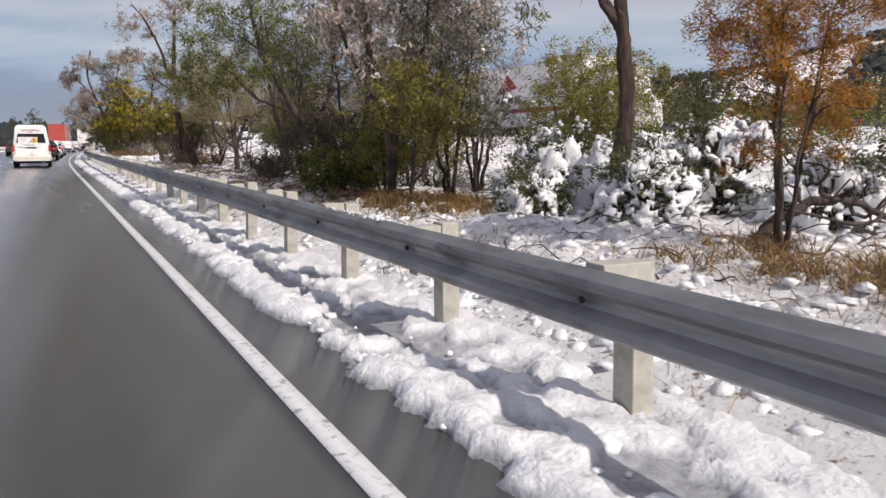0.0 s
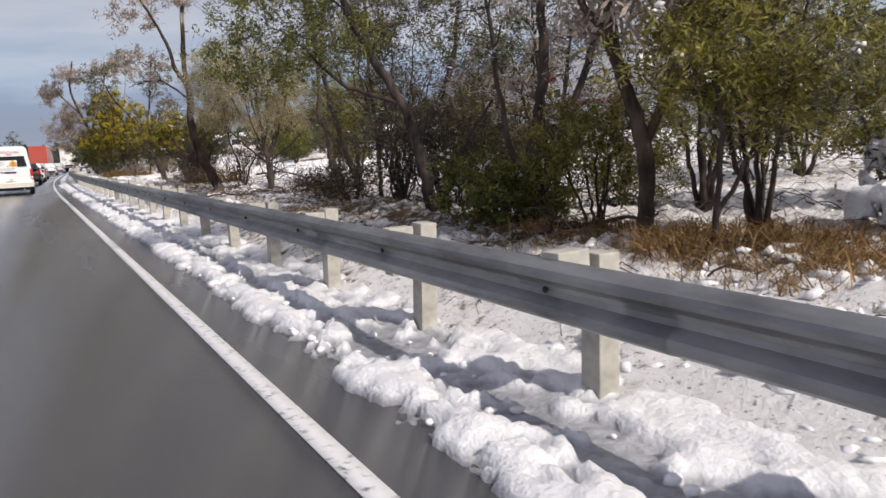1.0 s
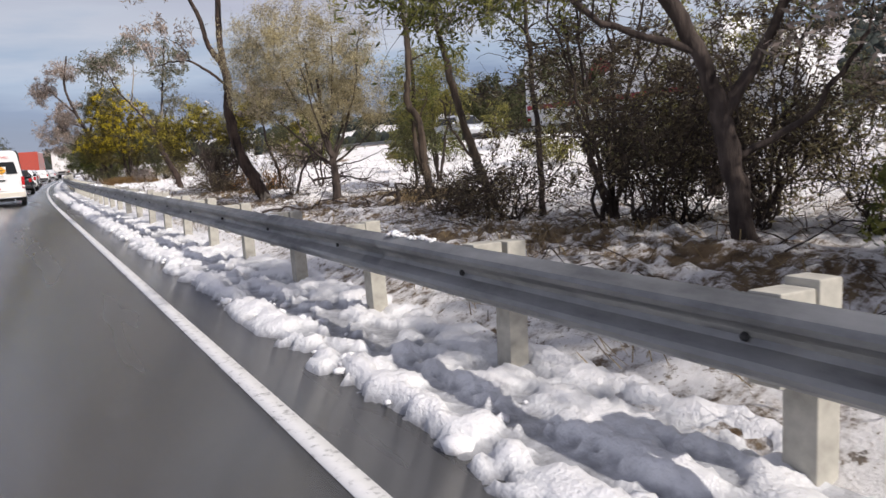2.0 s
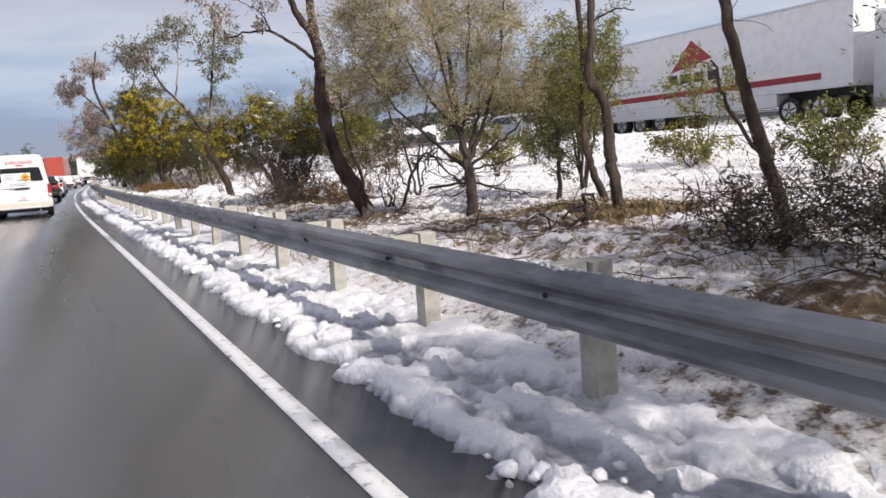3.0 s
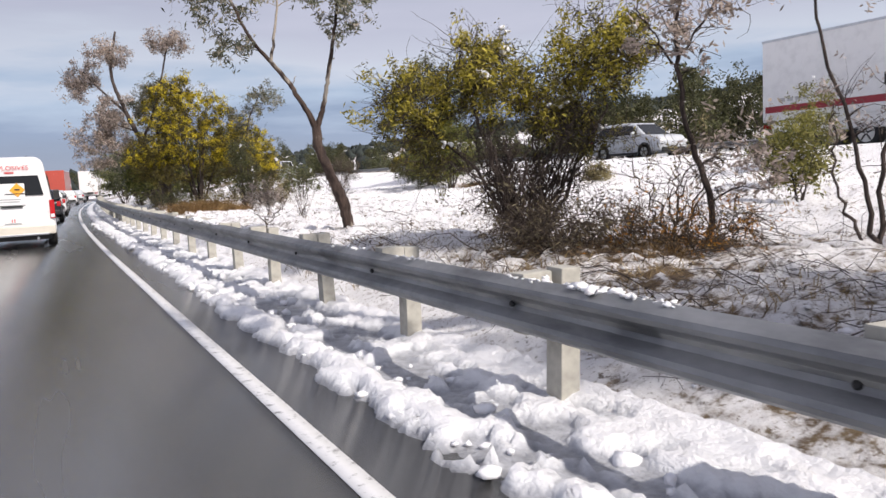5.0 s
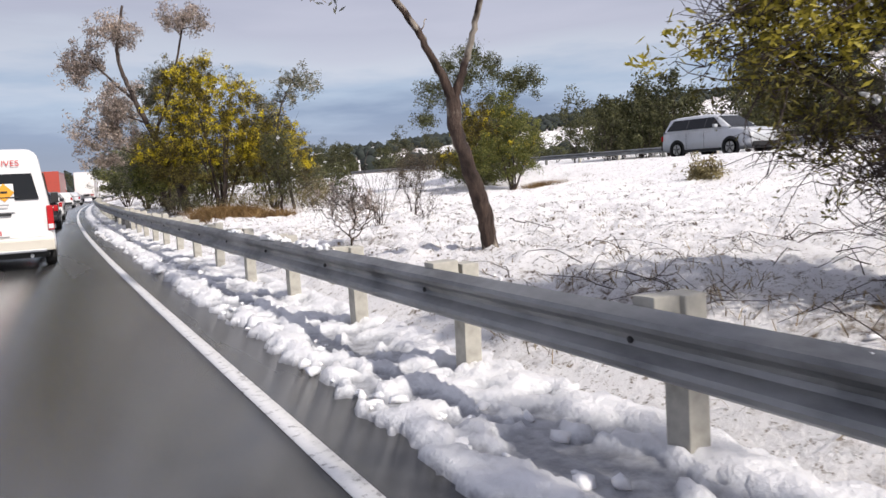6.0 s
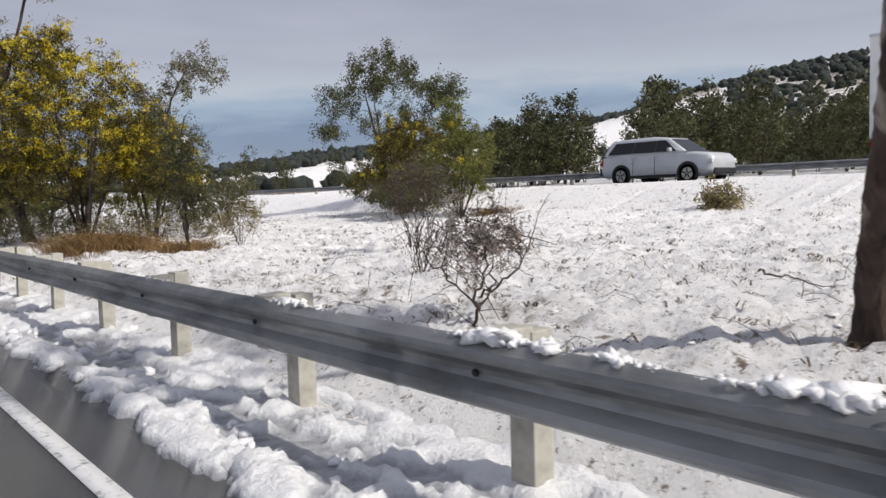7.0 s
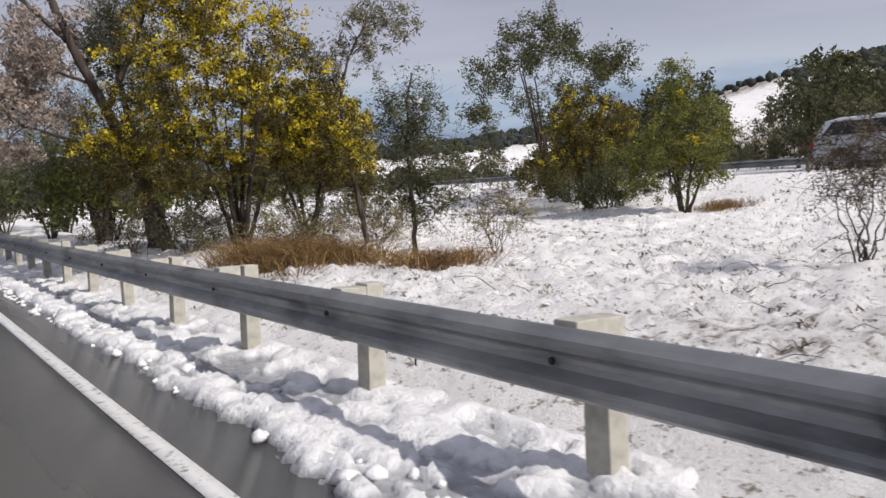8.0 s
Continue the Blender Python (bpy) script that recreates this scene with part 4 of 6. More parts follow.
tree("feathery_wattle", (5.43, 25.4), "wide-crowned wattle with fine pale straw-green feathery foliage", "tree", BARK_DARK, LEAF_FEATHER,
     [([R(0, 0), R(0.02, 0.45), R(-0.03, 0.9), R(-0.12, 1.5), R(-0.2, 2.4)], 0.105, 0.022), ([R(0, 0.8), R(0.22, 1.3), R(0.5, 2.1), R(0.65, 3.1)], 0.042, 0.010), ([R(0, 0.7), R(-0.5, 1.15), R(-1.1, 1.8), R(-1.5, 2.5)], 0.032, 0.008),
      ([R(0, 0.75), R(0.5, 1.1), R(0.95, 1.5)], 0.030, 0.009), ([R(-0.1, 1.0), R(0.05, 1.9), R(0.15, 3.2)], 0.034, 0.010), ([R(-0.06, 1.2), R(-0.6, 1.9), R(-1.0, 3.0)], 0.030, 0.008), ([R(-0.1, 1.4), R(-0.3, 2.2), R(-0.55, 3.4)], 0.028, 0.008),
      ([R(0.02, 0.95), R(0.25, 1.8, 0.4), R(0.3, 2.8, 0.7)], 0.028, 0.008), ([R(0, 0.85), R(-0.2, 1.6, -0.5), R(-0.4, 2.6, -0.8)], 0.028, 0.008), ([R(-0.02, 0.8), R(-0.6, 0.95), R(-1.2, 1.0)], 0.018, 0.005), ([R(0.0, 0.7), R(0.5, 0.8), R(1.1, 1.0)], 0.018, 0.005)],
     [(R(-0.35, 3.0), (1.45, 1.3, 1.0), 330), (R(0.65, 2.1), (0.75, 0.75, 0.75), 120), (R(-1.15, 2.2), (0.75, 0.7, 0.6), 100), (R(-1.5, 3.0), (0.6, 0.6, 0.6), 60), (R(0.0, 1.8), (0.8, 0.8, 0.4), 60)], 62, (0.055, 0.007), 0.25, 11, 0.11, twig_r=0.003, bare=420, reach=0.65, twigs=3)
tree("green_shrub", (7.7, 26.4), "upright dark green shrub on a thin stem", "shrub", BARK_DARK, LEAF_DARK,
     [([R(0, 0), R(0.02, 0.7), R(0, 1.6)], 0.05, 0.02)], [(R(0, 1.1), (0.6, 0.6, 0.7), 60)], 63, (0.06, 0.014), 0.2, 12, 0.1, bare=50)
tree("bright_wattle", (8.45, 26.7), "rounded olive and yellow-green wattle on dark stems", "tree", BARK_DARK, LEAF_BRIGHT,
     bushy(2.0, 5, 0.6, 0.04, 64), [(R(0, 2.1), (1.0, 0.95, 1.0), 170), (R(-0.5, 1.5), (0.7, 0.7, 0.5), 60)], 65, (0.055, 0.013), 0.2, 13, 0.1)
tree("leaning_gum", (4.45, 27.1), "leaning dark gum with bare forked limbs and few dry leaves", "tree", BARK_BURNT, LEAF_PINK,
     [([R(0.06, 0), R(-0.12, 0.45), R(-0.40, 1.05), R(-0.56, 1.9), R(-0.52, 2.5), R(-0.58, 2.95), R(-0.6, 3.6), R(-0.5, 5.2)], 0.145, 0.05),
      ([R(-0.57, 2.85), R(-0.85, 3.3), R(-1.0, 3.9), R(-1.5, 4.9), R(-1.9, 5.4)], 0.07, 0.02),
      ([R(-0.53, 2.45), R(-0.9, 2.75), R(-1.3, 3.0), R(-1.8, 2.95), R(-2.1, 2.85)], 0.035, 0.008), ([R(-1.25, 3.0), R(-1.4, 3.3), R(-1.8, 3.5)], 0.018, 0.006),
      ([R(-0.55, 2.2), R(-0.42, 2.28), R(-0.38, 2.3)], 0.02, 0.012)],
     [(R(-1.7, 3.3), (0.5, 0.5, 0.5), 8), (R(-1.9, 4.6), (0.7, 0.7, 0.6), 26), (R(-0.6, 5.3), (0.8, 0.8, 0.5), 26), (R(-2.1, 3.7), (0.45, 0.45, 0.4), 10)], 66, (0.085, 0.022), 0.6, 7, 0.1, bare=50, wob=0.008)
tree("dead_shrub", (5.4, 28.3), "leafless brown shrub of thin forked stems", "shrub", BARK_BROWN, LEAF_BROWN,
     bushy(1.2, 6, 0.45, 0.02, 67), [(R(0, 1.0), (0.55, 0.55, 0.45), 26)], 68, (0.05, 0.012), 0.2, 4, 0.08, bare=120, wob=0.03)
tree("bare_sapling", (6.8, 30.1), "thin many-stemmed sapling, nearly bare, reddish leaves on top", "tree", BARK_DARK, LEAF_PINK,
     [([R(0, 0), R(-0.15, 0.9), R(-0.5, 1.9), R(-0.6, 3.0)], 0.03, 0.01), ([R(0.05, 0), R(0.1, 1.0), R(0.3, 1.9), R(0.75, 3.0)], 0.03, 0.01), ([R(0, 0), R(0.2, 0.7), R(0.15, 1.5)], 0.022, 0.008), ([R(-0.05, 0), R(-0.35, 0.6), R(-0.4, 1.3)], 0.022, 0.008),
      ([R(0.2, 1.5), R(0.5, 1.9), R(0.9, 2.3)], 0.018, 0.006)],
     [(R(-0.6, 2.9), (0.35, 0.35, 0.45), 18), (R(0.7, 2.7), (0.45, 0.45, 0.5), 8), (R(-0.1, 1.4), (0.35, 0.35, 0.3), 8)], 70, (0.055, 0.014), 0.1, 7, 0.08, bare=110, wob=0.02)
tree("flowering_bush", (4.95, 33.2), "broad wattle bush with lime-yellow shoots over dark bare stems", "shrub", BARK_DARK, LEAF_BUSH,
     bushy(1.7, 40, 1.0, 0.021, 71) + [([R(0, 0), R(-0.5, 0.9), R(-1.3, 1.7)], 0.03, 0.01), ([R(0.1, 0), R(0.7, 1.1), R(1.2, 2.2)], 0.03, 0.01), ([R(-0.1, 0), R(-0.4, 1.2), R(-0.7, 2.3)], 0.025, 0.008)],
     [(R(-1.35, 1.75), (0.5, 0.5, 0.45), 60), (R(-1.1, 1.1), (0.4, 0.4, 0.4), 26), (R(-0.4, 2.05), (0.65, 0.6, 0.6), 84), (R(0.3, 1.8), (0.6, 0.6, 0.5), 60), (R(0.95, 2.3), (0.6, 0.6, 0.55), 84), (R(0.6, 1.4), (0.7, 0.7, 0.4), 40)], 72,
     (0.05, 0.013), 0.1, 6, 0.085, bare=1900, blossom=460, snow=14, wob=0.03, shoots=LIME)
tree("dark_thicket", (5.25, 33.6), "tangle of dark leafless twigs inside the wattle bush", "shrub", BARK_DARK, LEAF_DUSK,
     bushy(1.3, 16, 0.75, 0.014, 275), [(R(0, 0.9), (0.8, 0.7, 0.5), 70)], 276, (0.045, 0.012), 0.2, 5, 0.09, bare=700, wob=0.03, group="dark thickets")
grass("rust_grass", [(float(5.5 + 0.5 * math.cos(k)), float(32.0 + 0.9 * math.sin(1.7 * k)), 40) for k in range(26)], "brown dry grass at the foot of the bush", GRASS_RUST, 34, 0.13, 0.004, 0.18, 0.9)
tree("dead_shrub", (6.0, 31.9), "arching bare stems rising from brown grass", "shrub", BARK_BROWN, LEAF_BROWN,
     bushy(1.0, 7, 0.8, 0.02, 270), [(R(0, 0.9), (0.7, 0.7, 0.4), 22)], 271, (0.05, 0.012), 0.2, 3, 0.08, bare=90, wob=0.03)
tree("low_scrub", (4.8, 32.3), "low dark brown scrub under the wattle", "shrub", BARK_DARK, LEAF_DUSK,
     bushy(0.6, 12, 0.9, 0.012, 73), [(R(0, 0.32), (1.3, 0.9, 0.28), 110)], 74, (0.05, 0.012), 0.0, 6, 0.09, bare=260)
tree("low_scrub", (5.6, 31.2), "tangled brown scrub with rusty leaves", "shrub", BARK_BROWN, LEAF_RUST,
     bushy(0.5, 10, 0.8, 0.010, 273), [(R(0, 0.3), (0.9, 0.7, 0.22), 50)], 274, (0.045, 0.010), 0.0, 4, 0.09, bare=300)
tree("sparse_sapling", (6.1, 31.5), "thin sapling with sparse purplish-brown leaves", "tree", BARK_DARK, LEAF_PINK,
     [([R(0, 0), R(0.05, 0.6), R(-0.2, 1.4), R(-0.28, 2.2), R(-0.2, 2.9)], 0.045, 0.015), ([R(-0.25, 1.9), R(-0.5, 2.3), R(-0.7, 2.6)], 0.018, 0.008), ([R(-0.25, 2.1), R(0.05, 2.5), R(0.3, 2.8)], 0.018, 0.008)],
     [(R(-0.2, 2.5), (0.65, 0.65, 0.5), 34), (R(0.4, 1.0), (0.5, 0.5, 0.4), 22)], 75, (0.07, 0.024), 0.3, 5, 0.08, bare=60)
FORK = np.array((-0.61, -0.36, 1.95))


def F(a, b, h):
    """A place above the gum's fork."""
    return tuple(FORK + np.array((a, b, h)))


tree("forked_gum", (4.85, 38.9), "dark trunk forking into two limbs with clustered grey-green leaves", "tree", BARK_BURNT, LEAF_GUM,
     [([(0.02, 0.01, 0), (-0.06, -0.03, 0.5), (-0.35, -0.2, 1.1), (-0.58, -0.33, 1.6), tuple(FORK)], 0.115, 0.075),
      ([F(0, 0, -0.05), F(-0.2, 0.0, 0.35), F(-0.55, -0.06, 0.85), F(-1.1, -0.1, 1.5), F(-1.5, 0.0, 2.5)], 0.062, 0.018),
      ([F(0, 0, -0.05), F(0.12, -0.1, 0.35), F(0.14, -0.35, 0.8), F(0.2, -0.8, 1.8), F(0.35, -0.9, 3.0)], 0.055, 0.018),
      ([F(-0.75, -0.08, 1.05), F(-0.6, -0.1, 1.9), F(-0.5, 0.1, 2.9)], 0.03, 0.01), ([F(-0.3, -0.02, 0.5), F(-0.4, -0.05, 0.65), F(-0.32, -0.05, 0.85)], 0.016, 0.006)],
     [(F(-1.5, 0.1, 2.2), (0.75, 0.75, 0.7), 50), (F(-0.5, 0.1, 2.9), (0.7, 0.7, 0.5), 40), (F(0.4, -0.7, 2.4), (0.75, 0.75, 0.75), 54), (F(0.25, -0.5, 1.55), (0.4, 0.4, 0.3), 12), (F(-1.4, 0.2, 1.35), (0.4, 0.4, 0.25), 10)],
     76, (0.08, 0.022), 0.5, 7, 0.10, wob=0.008)
tree("twiggy_bush", (4.0, 41.4), "small bush of forked stems with greyish feathery sprigs", "shrub", BARK_BROWN, LEAF_PINK,
     [([R(0, 0), R(-0.03, 0.25), R(0.05, 0.5), R(0.0, 0.9)], 0.018, 0.006), ([R(0, 0.22), R(-0.3, 0.5), R(-0.5, 0.75)], 0.012, 0.005), ([R(0, 0.3), R(0.3, 0.5), R(0.45, 0.8)], 0.012, 0.005), ([R(0.0, 0.2), R(0.2, 0.45, 0.3), R(0.25, 0.7, 0.5)], 0.012, 0.005)],
     [(R(0, 0.75), (0.42, 0.40, 0.30), 60)], 79, (0.045, 0.009), -0.5, 7, 0.05, bare=50, wob=0.015)
tree("twiggy_bush", (5.6, 44.1), "fan of thin bare stems standing in the snow", "shrub", BARK_BROWN, None,
     bushy(1.3, 18, 0.65, 0.007, 80), [(R(0, 0.9), (0.4, 0.4, 0.3), 4)], 81, twig_r=0.003, bare=6, wob=0.015)
tree("twiggy_bush", (6.6, 44.2), "dead twisted stick with few shoots in the snow", "shrub", BARK_DARK, LEAF_BROWN,
     bushy(0.7, 4, 0.35, 0.014, 82), [(R(0, 0.6), (0.3, 0.3, 0.2), 8)], 83, (0.03, 0.008), 0.0, 2, 0.06, bare=30, wob=0.02)
tree("brown_bush", (7.6, 46.8), "thin-stemmed bush with a soft brown top", "shrub", BARK_DARK, LEAF_DUSK,
     bushy(1.15, 7, 0.4, 0.016, 84), [(R(0, 1.1), (0.62, 0.62, 0.45), 110)], 85, (0.045, 0.010), 0.1, 6, 0.09, bare=70, wob=0.02)
tree("dark_sapling", (6.05, 52.2), "dark upright sapling with snow tufts on its twigs", "tree", BARK_DARK, LEAF_DARK,
     [([R(0, 0), R(0.0, 0.8), R(-0.05, 1.7), R(0.05, 2.7)], 0.045, 0.012)], [(R(0, 1.8), (0.62, 0.6, 0.85), 110), (R(0.3, 1.0), (0.55, 0.5, 0.4), 40)], 86, (0.06, 0.014), 0.2, 8, 0.1, bare=180, snow=18)
tree("low_scrub", (6.7, 51.2), "pale brown low scrub beside the sapling", "shrub", BARK_BROWN, LEAF_BROWN,
     bushy(0.9, 6, 0.5, 0.012, 87), [(R(0, 0.7), (0.6, 0.6, 0.4), 40)], 88, (0.045, 0.01), 0.1, 7, 0.09, bare=80)
tree("tall_sapling", (7.5, 56.0), "tall thin sapling with a one-sided airy top", "tree", BARK_DARK, LEAF_GUM,
     [([R(0.1, 0), R(-0.1, 1.2), R(-0.3, 2.4), R(-0.2, 3.4), R(0.3, 4.4)], 0.06, 0.015), ([R(-0.25, 2.9), R(-0.6, 3.4), R(-0.9, 3.7)], 0.02, 0.008)],
     [(R(0.45, 4.2), (0.8, 0.8, 0.55), 50), (R(-0.6, 3.5), (0.6, 0.6, 0.5), 30)], 89, (0.08, 0.022), 0.4, 8, 0.1, bare=40)
tree("flowering_wattle", (5.4, 56.8), "large wattle covered in golden-yellow blossom", "tree", BARK_DARK, LEAF_YELLOW,
     bushy(3.4, 8, 1.4, 0.06, 90), [(R(0, 3.1), (2.1, 1.9, 1.5), 330), (R(-0.7, 4.5), (0.9, 0.8, 0.7), 100), (R(1.6, 2.0), (1.1, 1.0, 0.9), 130), (R(-1.7, 2.0), (1.2, 1.1, 1.1), 160), (R(0, 1.4), (1.7, 1.4, 0.7), 120)], 91, (0.06, 0.018), 0.1, 11, 0.11, bare=520, blossom=850)
tree("flowering_wattle", (7.5, 58.2), "wattle bush thick with yellow blossom, bare below", "tree", BARK_DARK, LEAF_YELLOW,
     bushy(2.6, 7, 1.1, 0.05, 92), [(R(0, 2.4), (1.4, 1.3, 1.1), 190), (R(0.8, 1.4), (0.9, 0.9, 0.5), 70)], 93, (0.065, 0.022), 0.1, 11, 0.11, bare=240, blossom=520)
tree("grey_gum", (4.45, 58.2), "tall grey gum leaning out, drooping pinkish clusters overhead", "tree", BARK_DARK, LEAF_PINK,
     [([R(0.1, 0), R(-0.25, 1.2), R(-0.8, 2.6), R(-1.5, 4.2), R(-1.9, 5.6), R(-1.6, 7.2)], 0.15, 0.04), ([R(-1.5, 4.1), R(-2.3, 4.9), R(-3.0, 5.7)], 0.06, 0.02), ([R(-0.9, 2.8), R(-0.2, 4.4), R(0.4, 6.6)], 0.07, 0.025),
      ([R(-0.5, 2.0), R(-1.6, 2.3), R(-2.7, 2.7)], 0.05, 0.02), ([R(-1.1, 3.3), R(-1.9, 3.6), R(-2.5, 3.9)], 0.04, 0.015)],
     [(R(-3.1, 5.2), (0.7, 0.7, 0.7), 60), (R(-1.9, 6.3), (1.0, 1.0, 0.6), 44), (R(0.45, 6.7), (0.8, 0.8, 0.5), 44), (R(-2.6, 2.9), (1.2, 1.2, 1.0), 100), (R(-2.0, 4.0), (1.0, 1.0, 0.7), 60)], 94, (0.095, 0.028), 0.5, 10, 0.15, bare=120)
tree("grey_gum", (4.7, 64.0), "broad grey gum with fine pinkish-grey foliage to the ground", "tree", BARK_DARK, LEAF_GUM,
     bushy(3.4, 6, 1.3, 0.07, 320), [(R(-0.3, 3.3), (1.7, 1.6, 1.4), 130), (R(-1.3, 1.9), (1.1, 1.1, 0.9), 60), (R(0.8, 1.7), (1.0, 1.0, 0.8), 40)], 321, (0.075, 0.018), 0.4, 7, 0.14, bare=360)
tree("olive_gum", (4.9, 60.5), "gum with a dense olive crown behind the wattle", "tree", BARK_DARK, LEAF_GUM,
     [([R(0, 0), R(-0.2, 2.0), R(-0.5, 3.8), R(-0.6, 5.2)], 0.12, 0.03)], [(R(-0.6, 4.6), (1.0, 1.0, 0.9), 100), (R(0.3, 3.6), (0.9, 0.9, 0.7), 50)], 95, (0.09, 0.026), 0.4, 11, 0.14, bare=60)
for k, (x, y, h, w) in enumerate(((5.0, 64.5, 2.6, 1.6), (6.8, 66.5, 3.4, 2.0), (4.6, 70.0, 2.8, 1.8), (6.0, 75.0, 3.6, 2.4), (4.9, 82.0, 3.2, 2.2), (7.5, 84.0, 4.4, 2.8), (6.0, 93.0, 4.0, 2.8), (8.0, 104.0, 5.0, 3.2), (9.5, 118.0, 5.0, 3.6))):
    tree("roadside_bush", (x, y), "dense dark olive bush beside the guard rail", "shrub", BARK_DARK, LEAF_DARK if k % 3 else LEAF_WATTLE,
         bushy(h * 0.75, 6, w * 0.6, 0.05, 100 + k), [(R(0, h * 0.6), (w, w, h * 0.45), 110)], 110 + k, (0.13, 0.05), 0.1, 10, 0.2, sides=3, group="bushes along the rail")
for k, (x, y, h) in enumerate(((4.5, 57.0, 0.9), (6.1, 56.0, 0.8), (7.3, 57.2, 1.0), (4.3, 60.2, 1.1), (5.7, 59.4, 1.0), (8.2, 56.6, 0.9))):
    tree("low_scrub", (x, y), "brown and olive scrub filling in under the wattles", "shrub", BARK_DARK, LEAF_BROWN if k % 2 else LEAF_DARK,
         bushy(h * 0.8, 9, 0.9, 0.012, 300 + k), [(R(0, h * 0.55), (1.1, 1.1, h * 0.45), 70)], 310 + k, (0.055, 0.014), 0.1, 6, 0.11, bare=150, group="scrub under the wattles")
# ---- the open slope ----
tree("spreading_wattle", (18.2, 61.6), "open spreading wattle with dark green layered crown", "tree", BARK_DARK, LEAF_DARK,
     bushy(4.4, 8, 1.9, 0.07, 130), [(R(-0.3, 5.1), (1.6, 1.5, 1.0), 90), (R(1.9, 4.4), (1.3, 1.2, 0.8), 60), (R(-2.0, 3.9), (1.0, 1.0, 0.7), 34), (R(-2.5, 2.9), (0.7, 0.7, 0.4), 16), (R(0.4, 3.2), (1.9, 1.6, 0.9), 50)], 131, (0.10, 0.03), 0.1, 13, 0.2, bare=200, reach=0.3)
tree("bright_wattle", (16.2, 58.2), "rounded olive wattle with yellow tips and snow below", "tree", BARK_DARK, LEAF_YELLOW,
     bushy(2.2, 6, 0.9, 0.05, 132), [(R(0.1, 2.2), (1.3, 1.3, 1.2), 170), (R(-1.0, 1.1), (1.0, 1.0, 0.6), 60)], 133, (0.08, 0.026), 0.1, 11, 0.13, bare=60, blossom=110)
tree("green_shrub", (15.6, 57.0), "low dark green scrub in the snow", "shrub", BARK_DARK, LEAF_DARK,
     bushy(0.8, 8, 1.2, 0.03, 134), [(R(0, 0.6), (1.7, 1.2, 0.5), 120)], 135, (0.07, 0.02), 0.1, 11, 0.13, bare=100)
tree("green_shrub", (17.6, 60.2), "low dark scrub under the spreading wattle", "shrub", BARK_DARK, LEAF_DARK,
     bushy(0.9, 8, 1.4, 0.03, 138), [(R(0, 0.8), (2.7, 1.6, 0.75), 170)], 139, (0.08, 0.024), 0.1, 9, 0.13, bare=90)
tree("bright_wattle", (15.2, 54.3), "upright olive-green wattle tree with a pointed top", "tree", BARK_DARK, LEAF_WATTLE,
     bushy(2.3, 6, 0.8, 0.05, 136), [(R(0.1, 1.7), (1.2, 1.1, 1.2), 190), (R(-0.25, 3.0), (0.4, 0.4, 0.6), 40), (R(-1.1, 1.2), (0.7, 0.7, 0.7), 60)], 137, (0.07, 0.02), 0.15, 12, 0.12, blossom=30)
for k, (x, y, h, w, leaf) in enumerate(((9.5, 20.5, 1.1, 0.8, LEAF_DARK), (12.0, 24.5, 1.2, 1.0, LEAF_WATTLE), (10.5, 14.5, 1.5, 1.1, LEAF_DARK), (13.0, 17.0, 1.6, 1.2, LEAF_WATTLE), (9.8, 9.0, 1.2, 1.0, LEAF_DARK), (12.5, 10.5, 1.8, 1.3, LEAF_WATTLE),
                                        (11.0, 6.0, 1.4, 1.1, LEAF_DARK), (14.6, 29.8, 2.9, 1.15, LEAF_OLIVE), (13.6, 29.2, 0.9, 1.1, LEAF_OLIVE), (18.3, 39.5, 2.2, 0.7, LEAF_OLIVE), (11.4, 34.5, 1.5, 0.6, LEAF_OLIVE), (17.0, 46.9, 0.5, 0.5, LEAF_BROWN), (14.8, 37.5, 1.3, 0.9, LEAF_WATTLE), (10.5, 60.0, 1.5, 1.1, LEAF_DARK),
                                        (13.0, 70.0, 1.8, 1.5, LEAF_DARK), (17.0, 12.0, 1.8, 1.4, LEAF_WATTLE), (16.0, 22.0, 1.4, 1.2, LEAF_DARK), (9.5, 66.0, 1.6, 1.2, LEAF_WATTLE), (15.0, 78.0, 2.2, 1.6, LEAF_DARK))):
    tree("slope_shrub", (x, y), "small olive shrub standing in thin snow", "shrub", BARK_DARK, leaf,
         bushy(h * 0.7, 5, w * 0.6, 0.022, 140 + k), [(R(0, h * 0.58), (w, w, h * 0.42), 70)], 160 + k, (0.085, 0.026), 0.1, 6, 0.12, bare=12, snow=6 if k % 2 else 14, group="shrubs on the slope")


